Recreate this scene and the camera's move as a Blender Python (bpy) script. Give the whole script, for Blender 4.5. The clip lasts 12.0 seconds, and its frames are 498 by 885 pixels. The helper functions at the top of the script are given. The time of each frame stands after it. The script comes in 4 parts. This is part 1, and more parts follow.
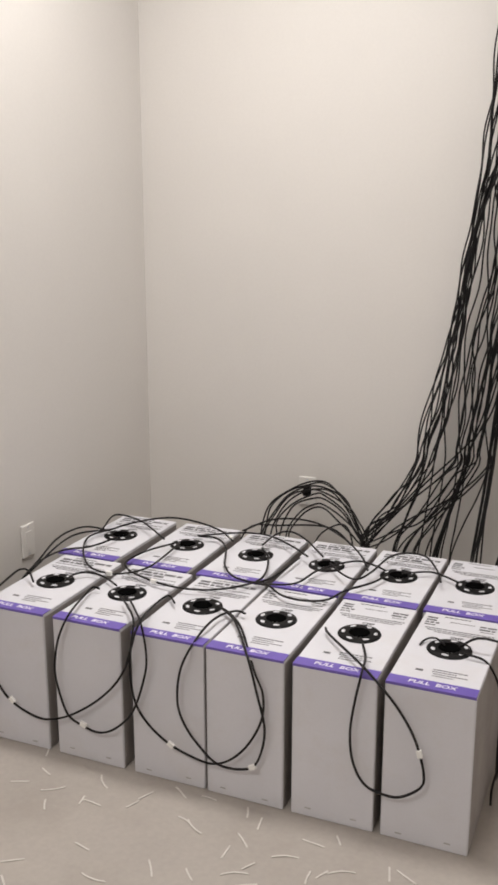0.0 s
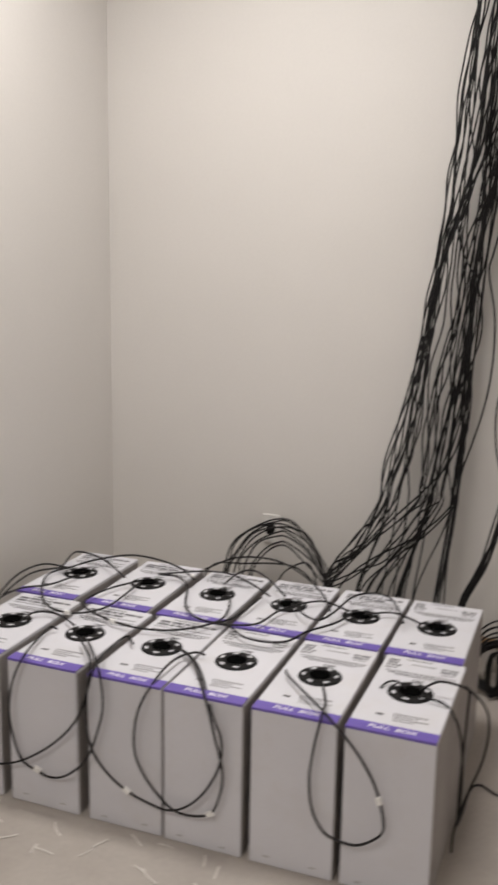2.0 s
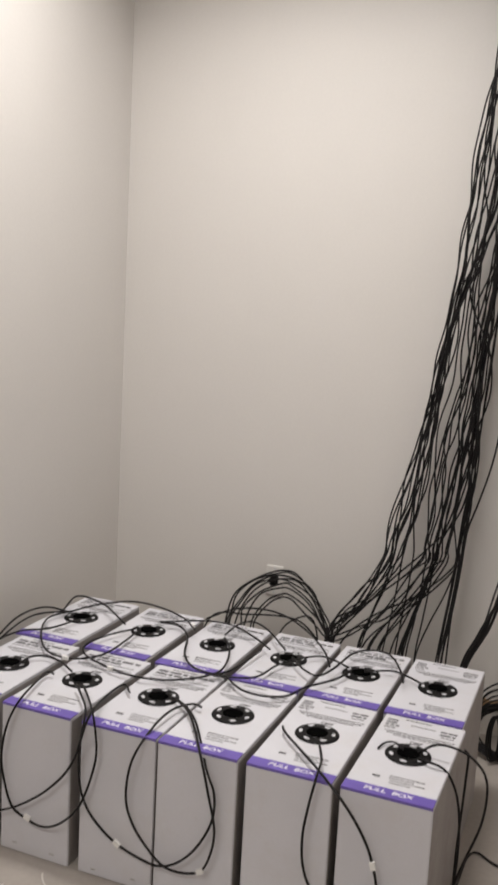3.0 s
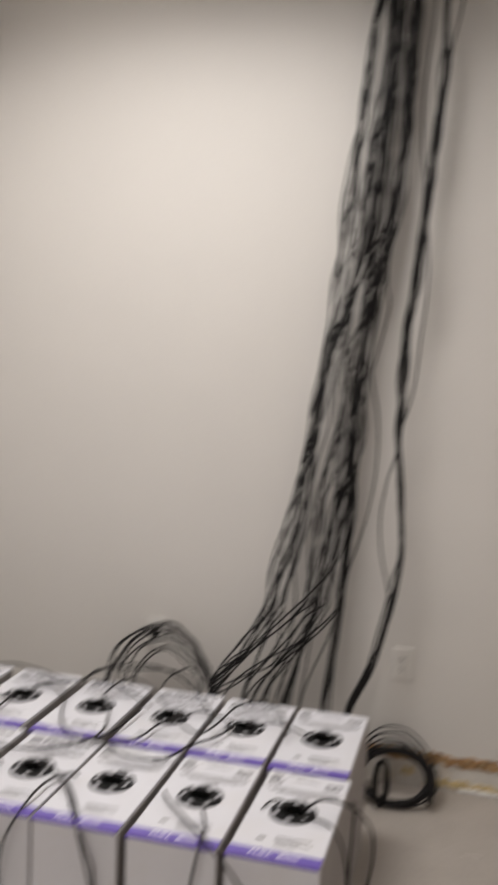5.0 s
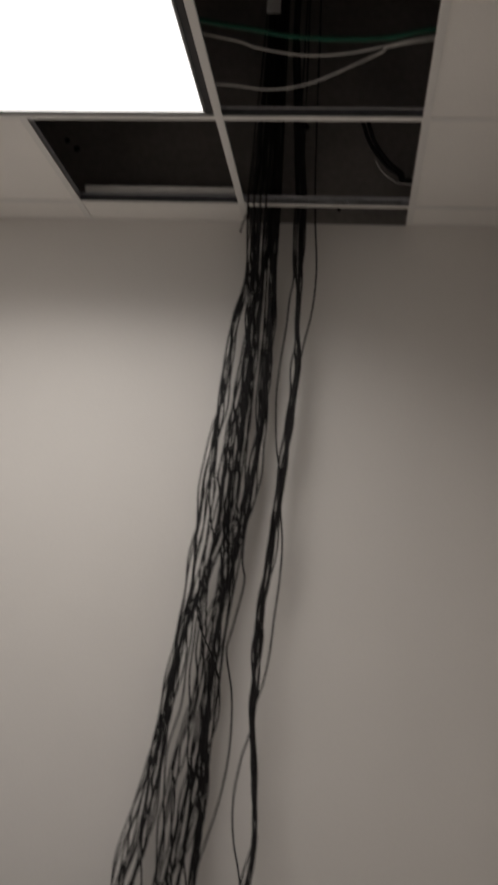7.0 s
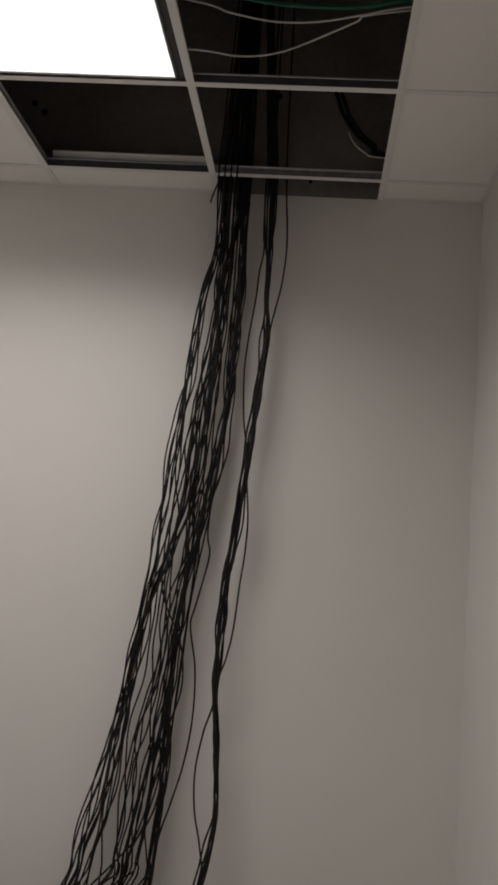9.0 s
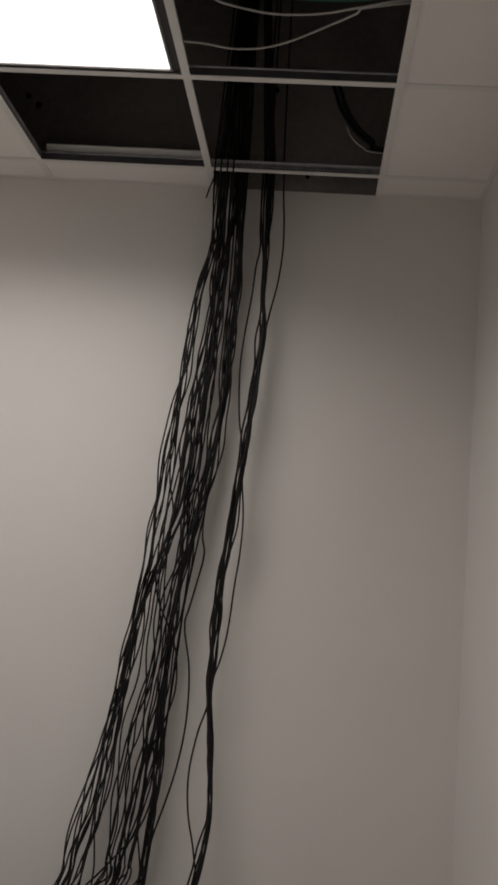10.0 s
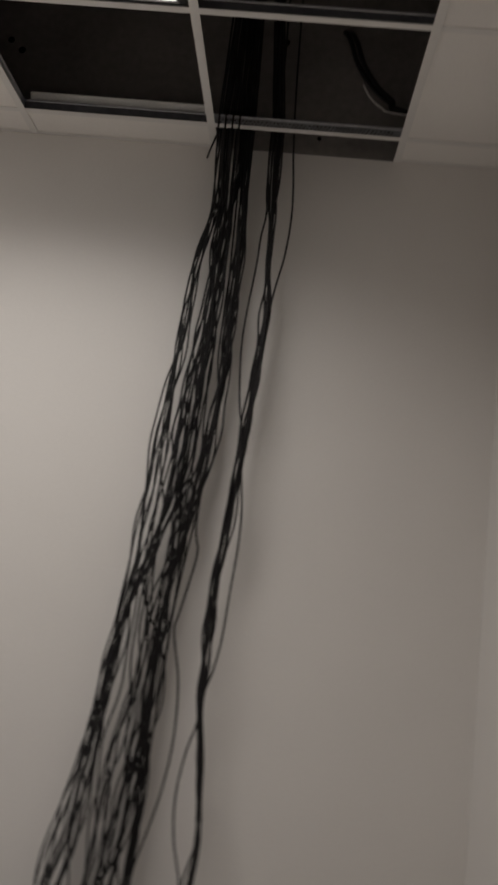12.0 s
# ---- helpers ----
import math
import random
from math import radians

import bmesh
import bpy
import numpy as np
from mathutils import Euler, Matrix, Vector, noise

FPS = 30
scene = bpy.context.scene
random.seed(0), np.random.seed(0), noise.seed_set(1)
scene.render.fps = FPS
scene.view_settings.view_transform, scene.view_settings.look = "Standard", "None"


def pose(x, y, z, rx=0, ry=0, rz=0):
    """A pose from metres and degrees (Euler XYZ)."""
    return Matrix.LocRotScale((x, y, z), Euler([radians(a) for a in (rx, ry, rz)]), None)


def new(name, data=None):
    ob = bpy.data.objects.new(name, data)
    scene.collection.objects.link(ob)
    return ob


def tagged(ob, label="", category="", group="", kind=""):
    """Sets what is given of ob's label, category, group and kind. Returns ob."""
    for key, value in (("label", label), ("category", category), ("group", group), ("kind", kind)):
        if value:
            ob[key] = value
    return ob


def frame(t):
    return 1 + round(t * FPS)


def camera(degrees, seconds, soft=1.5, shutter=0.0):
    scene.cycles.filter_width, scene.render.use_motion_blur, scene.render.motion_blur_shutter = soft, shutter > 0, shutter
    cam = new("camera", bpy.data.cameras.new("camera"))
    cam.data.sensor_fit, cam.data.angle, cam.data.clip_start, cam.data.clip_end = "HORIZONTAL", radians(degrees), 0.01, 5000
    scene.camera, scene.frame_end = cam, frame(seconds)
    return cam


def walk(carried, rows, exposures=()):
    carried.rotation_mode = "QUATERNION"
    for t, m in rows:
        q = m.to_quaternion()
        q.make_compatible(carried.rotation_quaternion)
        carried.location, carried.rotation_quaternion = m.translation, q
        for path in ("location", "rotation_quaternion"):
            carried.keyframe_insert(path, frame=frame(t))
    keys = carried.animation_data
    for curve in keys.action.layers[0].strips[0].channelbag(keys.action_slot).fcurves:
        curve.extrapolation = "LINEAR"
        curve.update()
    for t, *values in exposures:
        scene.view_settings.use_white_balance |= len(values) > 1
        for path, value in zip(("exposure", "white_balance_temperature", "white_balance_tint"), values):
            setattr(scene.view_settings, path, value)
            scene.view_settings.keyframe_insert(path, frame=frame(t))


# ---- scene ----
cam = camera(30.26, 12.0, soft=3.0, shutter=1.0)
PATH = [
    (0, pose(0.420, -3.335, 1.481, 76.64, 0.03, 22.98)),
    (0.5, pose(0.428, -3.325, 1.489, 76.47, 1.01, 23.85)),
    (0.9, pose(0.421, -3.319, 1.491, 77.57, 1.75, 24.97)),
    (1, pose(0.419, -3.318, 1.492, 77.67, 1.89, 24.98)),
    (1.1, pose(0.420, -3.316, 1.491, 77.78, 2.06, 25.38)),
    (1.2, pose(0.422, -3.313, 1.490, 77.88, 2.04, 25.54)),
    (1.4, pose(0.424, -3.304, 1.492, 78.21, 1.50, 25.09)),
    (1.5, pose(0.425, -3.300, 1.493, 78.17, 1.26, 25.02)),
    (1.6, pose(0.423, -3.302, 1.490, 77.74, 1.21, 24.96)),
    (1.7, pose(0.421, -3.304, 1.486, 77.46, 1.15, 23.96)),
    (1.9, pose(0.428, -3.305, 1.491, 78.39, -0.18, 21.59)),
    (2, pose(0.431, -3.306, 1.493, 78.69, -0.94, 21.26)),
    (2.1, pose(0.433, -3.307, 1.496, 78.73, -1.43, 21.00)),
    (2.4, pose(0.440, -3.311, 1.504, 79.47, -2.32, 21.97)),
    (2.5, pose(0.442, -3.312, 1.507, 79.77, -2.51, 22.15)),
    (2.6, pose(0.442, -3.311, 1.507, 80.19, -2.71, 22.30)),
    (4.4, pose(0.432, -3.287, 1.506, 82.85, -3.52, 20.89)),
    (4.5, pose(0.432, -3.286, 1.506, 82.70, -3.37, 20.16)),
    (4.6, pose(0.435, -3.288, 1.507, 82.65, -3.30, 19.50)),
    (4.7, pose(0.438, -3.289, 1.508, 82.93, -2.81, 18.76)),
    (4.9, pose(0.443, -3.259, 1.527, 83.51, -2.86, 16.48)),
    (5, pose(0.446, -3.244, 1.537, 84.23, -2.38, 14.92)),
    (5.1, pose(0.449, -3.251, 1.549, 85.05, -2.54, 13.91)),
    (5.3, pose(0.456, -3.266, 1.572, 86.37, -2.25, 12.13)),
    (5.4, pose(0.453, -3.253, 1.584, 87.09, -2.25, 11.84)),
    (5.5, pose(0.450, -3.240, 1.596, 87.71, -2.21, 11.56)),
    (5.6, pose(0.449, -3.238, 1.604, 88.42, -2.29, 11.30)),
    (6, pose(0.446, -3.231, 1.638, 89.76, -2.91, 10.30)),
    (6.2, pose(0.437, -3.222, 1.676, 91.69, -3.62, 9.75)),
    (6.5, pose(0.440, -3.290, 1.693, 97.19, -3.79, 7.93)),
    (6.6, pose(0.440, -3.282, 1.692, 98.47, -3.67, 7.39)),
    (6.7, pose(0.440, -3.274, 1.691, 99.44, -3.50, 7.08)),
    (6.9, pose(0.441, -3.284, 1.668, 99.86, -3.63, 6.25)),
    (7, pose(0.442, -3.289, 1.656, 99.44, -3.67, 5.95)),
    (7.1, pose(0.444, -3.286, 1.656, 98.84, -3.88, 5.56)),
    (7.5, pose(0.450, -3.276, 1.657, 97.63, -4.26, 5.20)),
    (9.5, pose(0.435, -3.261, 1.665, 97.98, -4.33, 3.39)),
    (9.9, pose(0.436, -3.238, 1.673, 97.87, -4.54, 3.50)),
    (10, pose(0.436, -3.232, 1.675, 97.68, -4.43, 3.47)),
    (10.1, pose(0.439, -3.220, 1.674, 97.66, -4.42, 3.55)),
    (10.5, pose(0.451, -3.174, 1.669, 98.57, -3.52, 4.63)),
    (11, pose(0.439, -3.076, 1.675, 99.12, -4.92, 5.71)),
    (11.4, pose(0.389, -3.019, 1.689, 98.65, -5.71, 3.88)),
    (11.5, pose(0.376, -3.005, 1.693, 98.53, -5.96, 3.19)),
    (11.6, pose(0.367, -2.990, 1.694, 98.29, -6.18, 2.60)),
    (11.9, pose(0.342, -2.943, 1.699, 97.41, -6.22, 1.47)),
    (12, pose(0.333, -2.928, 1.700, 97.23, -5.54, 1.69)),
]
walk(cam, PATH, exposures=[(0.0, -0.1), (1.0, -0.18), (1.5, -0.24), (2.5, -0.28), (4.5, -0.29), (5.5, -0.32), (6.2, -0.34), (6.5, -0.64), (6.7, -0.84), (7.0, -1.06), (9.5, -1.15), (12.0, -1.12)])

# ---- world and light ----
world = bpy.data.worlds.new("world")
scene.world = world
world.use_nodes = True
world.node_tree.nodes["Background"].inputs[0].default_value = (0.05, 0.05, 0.05, 1)
world.node_tree.nodes["Background"].inputs[1].default_value = 0.1
PANEL_POWER = 3.0
LAMP_WATTS, LAMP_SPREAD = 33.0, 146.0

# ---- room numbers ----
XL, XR, YF, ZC, ZD = -1.453, 0.983, -5.59, 3.052, 4.05
CELL, SLOT = 0.6096, 0.162
BW, BD, BH = 0.216, 0.436, 0.421


# ---- materials ----
def mat(name, color, rough=0.6, metal=0.0, vary=0.0, scale=8.0, fine=0.0, fine_scale=120.0, bump=0.0, bump_scale=200.0,
        stain=None, stain_amount=0.0, stain_scale=2.0, per_object=0.0):
    m = bpy.data.materials.new(name)
    m.use_nodes = True
    nt = m.node_tree
    n, l = nt.nodes, nt.links
    b = n["Principled BSDF"]
    b.inputs["Roughness"].default_value = rough
    b.inputs["Metallic"].default_value = metal
    co = n.new("ShaderNodeTexCoord")
    geo = n.new("ShaderNodeNewGeometry")
    cur = None
    rgb = n.new("ShaderNodeRGB")
    rgb.outputs[0].default_value = (*color, 1)
    cur = rgb.outputs[0]

    def mul(amount, sc, detail):
        nonlocal cur
        t = n.new("ShaderNodeTexNoise")
        t.inputs["Scale"].default_value = sc
        t.inputs["Detail"].default_value = detail
        l.new(geo.outputs["Position"], t.inputs["Vector"])
        r = n.new("ShaderNodeMapRange")
        r.inputs["From Min"].default_value, r.inputs["From Max"].default_value = 0.3, 0.7
        r.inputs["To Min"].default_value, r.inputs["To Max"].default_value = 1 - amount, 1 + amount
        l.new(t.outputs["Fac"], r.inputs["Value"])
        v = n.new("ShaderNodeVectorMath")
        v.operation = "SCALE"
        l.new(cur, v.inputs[0])
        l.new(r.outputs[0], v.inputs["Scale"])
        cur = v.outputs[0]
    if vary:
        mul(vary, scale, 3)
    if fine:
        mul(fine, fine_scale, 2)
    if per_object:
        info = n.new("ShaderNodeObjectInfo")
        r = n.new("ShaderNodeMapRange")
        r.inputs["To Min"].default_value, r.inputs["To Max"].default_value = 1 - per_object, 1 + per_object
        l.new(info.outputs["Random"], r.inputs["Value"])
        v = n.new("ShaderNodeVectorMath")
        v.operation = "SCALE"
        l.new(cur, v.inputs[0])
        l.new(r.outputs[0], v.inputs["Scale"])
        cur = v.outputs[0]
    if stain:
        t = n.new("ShaderNodeTexNoise")
        t.inputs["Scale"].default_value = stain_scale
        t.inputs["Detail"].default_value = 6
        t.inputs["Roughness"].default_value = 0.65
        l.new(geo.outputs["Position"], t.inputs["Vector"])
        r = n.new("ShaderNodeMapRange")
        r.inputs["From Min"].default_value, r.inputs["From Max"].default_value = 0.5, 0.72
        r.inputs["To Max"].default_value = stain_amount
        l.new(t.outputs["Fac"], r.inputs["Value"])
        mx = n.new("ShaderNodeMix")
        mx.data_type = "RGBA"
        l.new(r.outputs[0], mx.inputs["Factor"])
        l.new(cur, mx.inputs["A"])
        mx.inputs["B"].default_value = (*stain, 1)
        cur = mx.outputs["Result"]
    l.new(cur, b.inputs["Base Color"])
    if bump:
        t = n.new("ShaderNodeTexNoise")
        t.inputs["Scale"].default_value = bump_scale
        t.inputs["Detail"].default_value = 3
        l.new(geo.outputs["Position"], t.inputs["Vector"])
        bp = n.new("ShaderNodeBump")
        bp.inputs["Strength"].default_value = bump
        bp.inputs["Distance"].default_value = 0.002
        l.new(t.outputs["Fac"], bp.inputs["Height"])
        l.new(bp.outputs[0], b.inputs["Normal"])
    return m


WALL = mat("wall_paint", (0.675, 0.647, 0.617), 0.55, vary=0.015, scale=2.5, fine=0.01, fine_scale=90, bump=0.18, bump_scale=260)
FLOOR = mat("sealed_concrete", (0.40, 0.361, 0.327), 0.5, vary=0.06, scale=3.0, fine=0.035, fine_scale=60, bump=0.15, bump_scale=90,
            stain=(0.32, 0.28, 0.245), stain_amount=0.5, stain_scale=3.5)
TILE = mat("ceiling_tile", (0.86, 0.83, 0.79), 0.9, vary=0.02, scale=3, fine=0.05, fine_scale=300, bump=0.4, bump_scale=350)
GRID = mat("painted_grid", (0.76, 0.74, 0.71), 0.4, vary=0.02, scale=6)
GALV = mat("galvanised_steel", (0.60, 0.61, 0.64), 0.33, 0.75, vary=0.15, scale=25, fine=0.08, fine_scale=150)
DARK_WEB = mat("dark_web", (0.07, 0.07, 0.078), 0.5, vary=0.2, scale=30)
OFFCUT = mat("white_tile_edge", (0.87, 0.86, 0.84), 0.8, vary=0.04, scale=20, fine=0.04, fine_scale=200)
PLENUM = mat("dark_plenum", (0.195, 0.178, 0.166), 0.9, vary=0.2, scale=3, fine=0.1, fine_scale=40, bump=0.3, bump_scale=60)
DECK = mat("dark_deck", (0.075, 0.075, 0.085), 0.85, vary=0.2, scale=3)
CARD = mat("white_cardboard", (0.650, 0.646, 0.688), 0.7, vary=0.02, scale=6, fine=0.012, fine_scale=180, bump=0.12, bump_scale=50,
           stain=(0.55, 0.51, 0.47), stain_amount=0.22, stain_scale=9, per_object=0.03)
FRAME_GREY = mat("grey_frame", (0.30, 0.295, 0.29), 0.45, vary=0.1, scale=20)
# near black: shade in the light panel's edge gap is put into the colour
SHADOW_GAP = mat("shadow_gap_frame", (0.035, 0.033, 0.035), 0.6, vary=0.15, scale=20)
PURPLE = mat("purple_print", (0.15, 0.10, 0.42), 0.42, vary=0.05, scale=30)
INK = mat("grey_print", (0.12, 0.117, 0.125), 0.6, vary=0.1, scale=60)
PALE_INK = mat("white_print", (0.84, 0.82, 0.88), 0.5, vary=0.2, scale=90)
BLACK = mat("black_plastic", (0.007, 0.0065, 0.007), 0.55, vary=0.2, scale=40)
BLACK.node_tree.nodes["Principled BSDF"].inputs["Specular IOR Level"].default_value = 0.16
WELL = mat("black_well", (0.003, 0.003, 0.003), 0.95, vary=0.2, scale=40)
WELL.node_tree.nodes["Principled BSDF"].inputs["Specular IOR Level"].default_value = 0.0
# grey-brown box sides, darkened further to stand for shade in the gaps
SIDE_CARD = mat("shaded_grey_brown_cardboard", (0.33, 0.305, 0.295), 0.7, vary=0.08, scale=9, fine=0.04, fine_scale=160, stain=(0.22, 0.185, 0.16), stain_amount=0.5, stain_scale=7)
CABLE = mat("black_cable_jacket", (0.012, 0.0105, 0.011), 0.5, vary=0.25, scale=30, per_object=0.4)
CABLE.node_tree.nodes["Principled BSDF"].inputs["Specular IOR Level"].default_value = 0.22
WHITE_PL = mat("white_plastic", (0.86, 0.85, 0.83), 0.35, vary=0.02, scale=30)
PLATE = mat("off_white_plate", (0.74, 0.715, 0.685), 0.35, vary=0.015, scale=30)
NYLON = mat("natural_nylon", (0.62, 0.59, 0.55), 0.4, vary=0.06, scale=60)
SLOT_DARK = mat("dark_slot", (0.03, 0.03, 0.03), 0.7)
GLUE = mat("brown_adhesive", (0.29, 0.165, 0.075), 0.6, vary=0.35, scale=30, fine=0.3, fine_scale=110, bump=0.8, bump_scale=120,
           stain=(0.55, 0.43, 0.26), stain_amount=0.8, stain_scale=40)
GLUE_PALE = mat("yellow_adhesive", (0.54, 0.42, 0.22), 0.55, vary=0.2, scale=25, bump=0.6, bump_scale=90,
                stain=(0.62, 0.58, 0.5), stain_amount=0.9, stain_scale=18)
SKIM = mat("bare_plaster", (0.62, 0.59, 0.55), 0.8, vary=0.06, scale=14, fine=0.05, fine_scale=120, bump=0.5, bump_scale=80,
           stain=(0.45, 0.36, 0.25), stain_amount=0.5, stain_scale=9)
WHITE_CABLE = mat("white_cable_jacket", (0.62, 0.60, 0.57), 0.45, vary=0.08, scale=30)
GREEN_CABLE = mat("green_cable_jacket", (0.006, 0.11, 0.065), 0.45, vary=0.2, scale=20)
DIFFUSER = bpy.data.materials.new("light_diffuser")
DIFFUSER.use_nodes = True
_b = DIFFUSER.node_tree.nodes["Principled BSDF"]
_b.inputs["Base Color"].default_value = (0.85, 0.85, 0.83, 1)
_b.inputs["Emission Color"].default_value = (1.0, 0.962, 0.926, 1)
_b.inputs["Emission Strength"].default_value = PANEL_POWER


# ---- mesh tools ----
def mesh_of(name, bm, material, smooth=False):
    me = bpy.data.meshes.new(name)
    bmesh.ops.recalc_face_normals(bm, faces=bm.faces)
    bm.to_mesh(me)
    bm.free()
    me.materials.append(material)
    if smooth:
        me.polygons.foreach_set("use_smooth", [True] * len(me.polygons))
    return me


def part(name, bm, material, parent=None, label="", smooth=False):
    data = bm if isinstance(bm, bpy.types.Mesh) else mesh_of(name, bm, material, smooth)
    ob = new(name, data)
    if parent:
        ob.parent = parent
    if label:
        ob["label"] = label
    return ob


def empty(name, m):
    ob = new(name)
    ob.matrix_basis = m
    ob.empty_display_size = 0.05
    return ob


def add_box(bm, x0, x1, y0, y1, z0, z1, bevel=0.0, segments=2):
    r = bmesh.ops.create_cube(bm, size=1.0)
    m = Matrix.Translation(((x0 + x1) / 2, (y0 + y1) / 2, (z0 + z1) / 2)) @ Matrix.Diagonal((x1 - x0, y1 - y0, z1 - z0, 1))
    bmesh.ops.transform(bm, matrix=m, verts=r["verts"])
    if bevel:
        edges = list({e for v in r["verts"] for e in v.link_edges})
        bmesh.ops.bevel(bm, geom=edges, offset=bevel, segments=segments, affect="EDGES", profile=0.5)
    return bm


def box_bm(*a, **k):
    return add_box(bmesh.new(), *a, **k)


def smooth_line(pts, step=0.012):
    """Points along a Catmull-Rom line through pts."""
    p = [Vector(q) for q in pts]
    p = [p[0] * 2 - p[1]] + p + [p[-1] * 2 - p[-2]]
    out = []
    for i in range(1, len(p) - 2):
        a, b, c, d = p[i - 1:i + 3]
        n = max(2, int((c - b).length / step))
        for k in range(n):
            t = k / n
            out.append(0.5 * (2 * b + (c - a) * t + (2 * a - 5 * b + 4 * c - d) * t * t + (3 * b - a - 3 * c + d) * t ** 3))
    out.append(p[-2])
    return out


def add_tube(bm, line, r, sides=6):
    """A round tube along a line, capped at both ends."""
    rings = []
    side = None
    for i, q in enumerate(line):
        d = (line[min(i + 1, len(line) - 1)] - line[max(i - 1, 0)]).normalized()
        if side is None:
            side = d.orthogonal().normalized()
        side = (side - d * side.dot(d)).normalized()
        up = d.cross(side)
        rings.append([bm.verts.new(q + r * (math.cos(2 * math.pi * k / sides) * side + math.sin(2 * math.pi * k / sides) * up)) for k in range(sides)])
    for a, b in zip(rings, rings[1:]):
        for k in range(sides):
            bm.faces.new((a[k], a[(k + 1) % sides], b[(k + 1) % sides], b[k]))
    bm.faces.new(rings[0])
    bm.faces.new(list(reversed(rings[-1])))
    return bm


def cable(name, pts, r, material, label, group, category="cable", step=0.012):
    ob = part(name, add_tube(bmesh.new(), smooth_line(pts, step), r), material, smooth=True)
    return tagged(ob, label, category, group)


def lathe(bm, profile, n=32):
    """Turns (radius, height) pairs round the z axis."""
    rings = [[bm.verts.new((r * math.cos(2 * math.pi * k / n), r * math.sin(2 * math.pi * k / n), z)) for k in range(n)] for r, z in profile]
    for a, b in zip(rings, rings[1:]):
        for k in range(n):
            bm.faces.new((a[k], a[(k + 1) % n], b[(k + 1) % n], b[k]))
    return rings


# ---- structure ----
def structure(name, bm, material, label, category):
    return tagged(part(name, bm, material), label, category, kind="structure")


T = 0.12
structure("floor", box_bm(XL - T, XR + T, YF - T, T, -0.1, 0), FLOOR, "bare beige-grey sealed concrete floor with scuffs", "floor")
wall_back = structure("wall_north", box_bm(XL - T, XR + T, 0, T, 0, ZC), WALL, "off-white painted drywall behind the cables", "wall")
wall_left = structure("wall_west", box_bm(XL - T, XL, YF, 0, 0, ZC), WALL, "off-white painted drywall beside the boxes", "wall")
wall_right = structure("wall_east", box_bm(XR, XR + T, YF, 0, 0, ZC), WALL, "off-white painted drywall", "wall")
structure("wall_south", box_bm(XL - T, XR + T, YF - T, YF, 0, ZC), WALL, "off-white painted drywall", "wall")
upper_north = None
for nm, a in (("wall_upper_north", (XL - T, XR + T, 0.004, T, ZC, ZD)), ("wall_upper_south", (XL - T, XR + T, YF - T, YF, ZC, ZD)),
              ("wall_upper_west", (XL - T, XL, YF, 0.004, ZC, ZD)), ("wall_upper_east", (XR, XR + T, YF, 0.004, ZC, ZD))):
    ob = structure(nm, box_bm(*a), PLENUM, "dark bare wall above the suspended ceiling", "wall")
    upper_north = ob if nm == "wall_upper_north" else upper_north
# small open holes in the bare wall over the ceiling
for x, z, r in ((-0.736, 3.382, 0.010), (-0.694, 3.348, 0.011), (0.205, 3.447, 0.011), (0.346, 3.112, 0.006)):
    hb = bmesh.new()
    rings = lathe(hb, [(r * 1.15, 0.0), (r, 0.003), (r * 0.85, 0.0015)], 14)
    hb.faces.new(rings[-1])
    part("hole", hb, WELL, upper_north, "small dark hole").matrix_basis = pose(x, 0.0035, z, 90, 0, 0)
structure("roof_deck", box_bm(XL - T, XR + T, YF - T, T, ZD, ZD + 0.1), DECK, "dark deck above the suspended ceiling", "ceiling")

GX = [XL, -2 * CELL, -CELL, 0.0, CELL, XR]
GY = [0.0, -SLOT]
while GY[-1] - CELL > YF:
    GY.append(GY[-1] - CELL)
GY.append(YF)
OPEN = {(3, 0), (3, 1), (3, 2), (2, 1)}
# row 7 is an unseen panel, added to brighten the box fronts
LIGHT = {(1, 2), (2, 2), (1, 7), (2, 7)}
bm = bmesh.new()
for i in range(5):
    for j in range(len(GY) - 1):
        if (i, j) in OPEN or (i, j) in LIGHT:
            continue
        add_box(bm, GX[i] + 0.001, GX[i + 1] - 0.001, GY[j + 1] + 0.001, GY[j] - 0.001, ZC + 0.002, ZC + 0.018)
structure("ceiling", bm, TILE, "white mineral fibre ceiling tiles, four of them taken out", "ceiling")


def tee(parent, name, along, at, a, b, web=None, note="bare galvanised web"):
    """An inverted tee: a painted flange under a bare web."""
    f, w, h = 0.012, 0.0016, ZC + 0.034
    fb, wb = bmesh.new(), bmesh.new()
    if along == "x":
        add_box(fb, a + f, b - f, at - f, at + f, ZC - 0.001, ZC + 0.0012)
        add_box(wb, a + 0.005, b - 0.005, at - w, at + w, ZC + 0.0014, h - 0.004)
    else:
        add_box(fb, at - f, at + f, a, b, ZC - 0.0014, ZC + 0.0008)
        add_box(wb, at - w, at + w, a, b, ZC + 0.0014, h - 0.003)
    ob = part(name, fb, GRID, parent)
    part("web", wb, web or GALV, ob, note)
    bb = bmesh.new()
    if along == "x":
        add_box(bb, a + 0.005, b - 0.005, at - 0.004, at + 0.004, h - 0.004, h + 0.002, bevel=0.001, segments=1)
    else:
        add_box(bb, at - 0.004, at + 0.004, a, b, h - 0.003, h + 0.003, bevel=0.001, segments=1)
    part("bulb", bb, GALV, ob)
    return ob


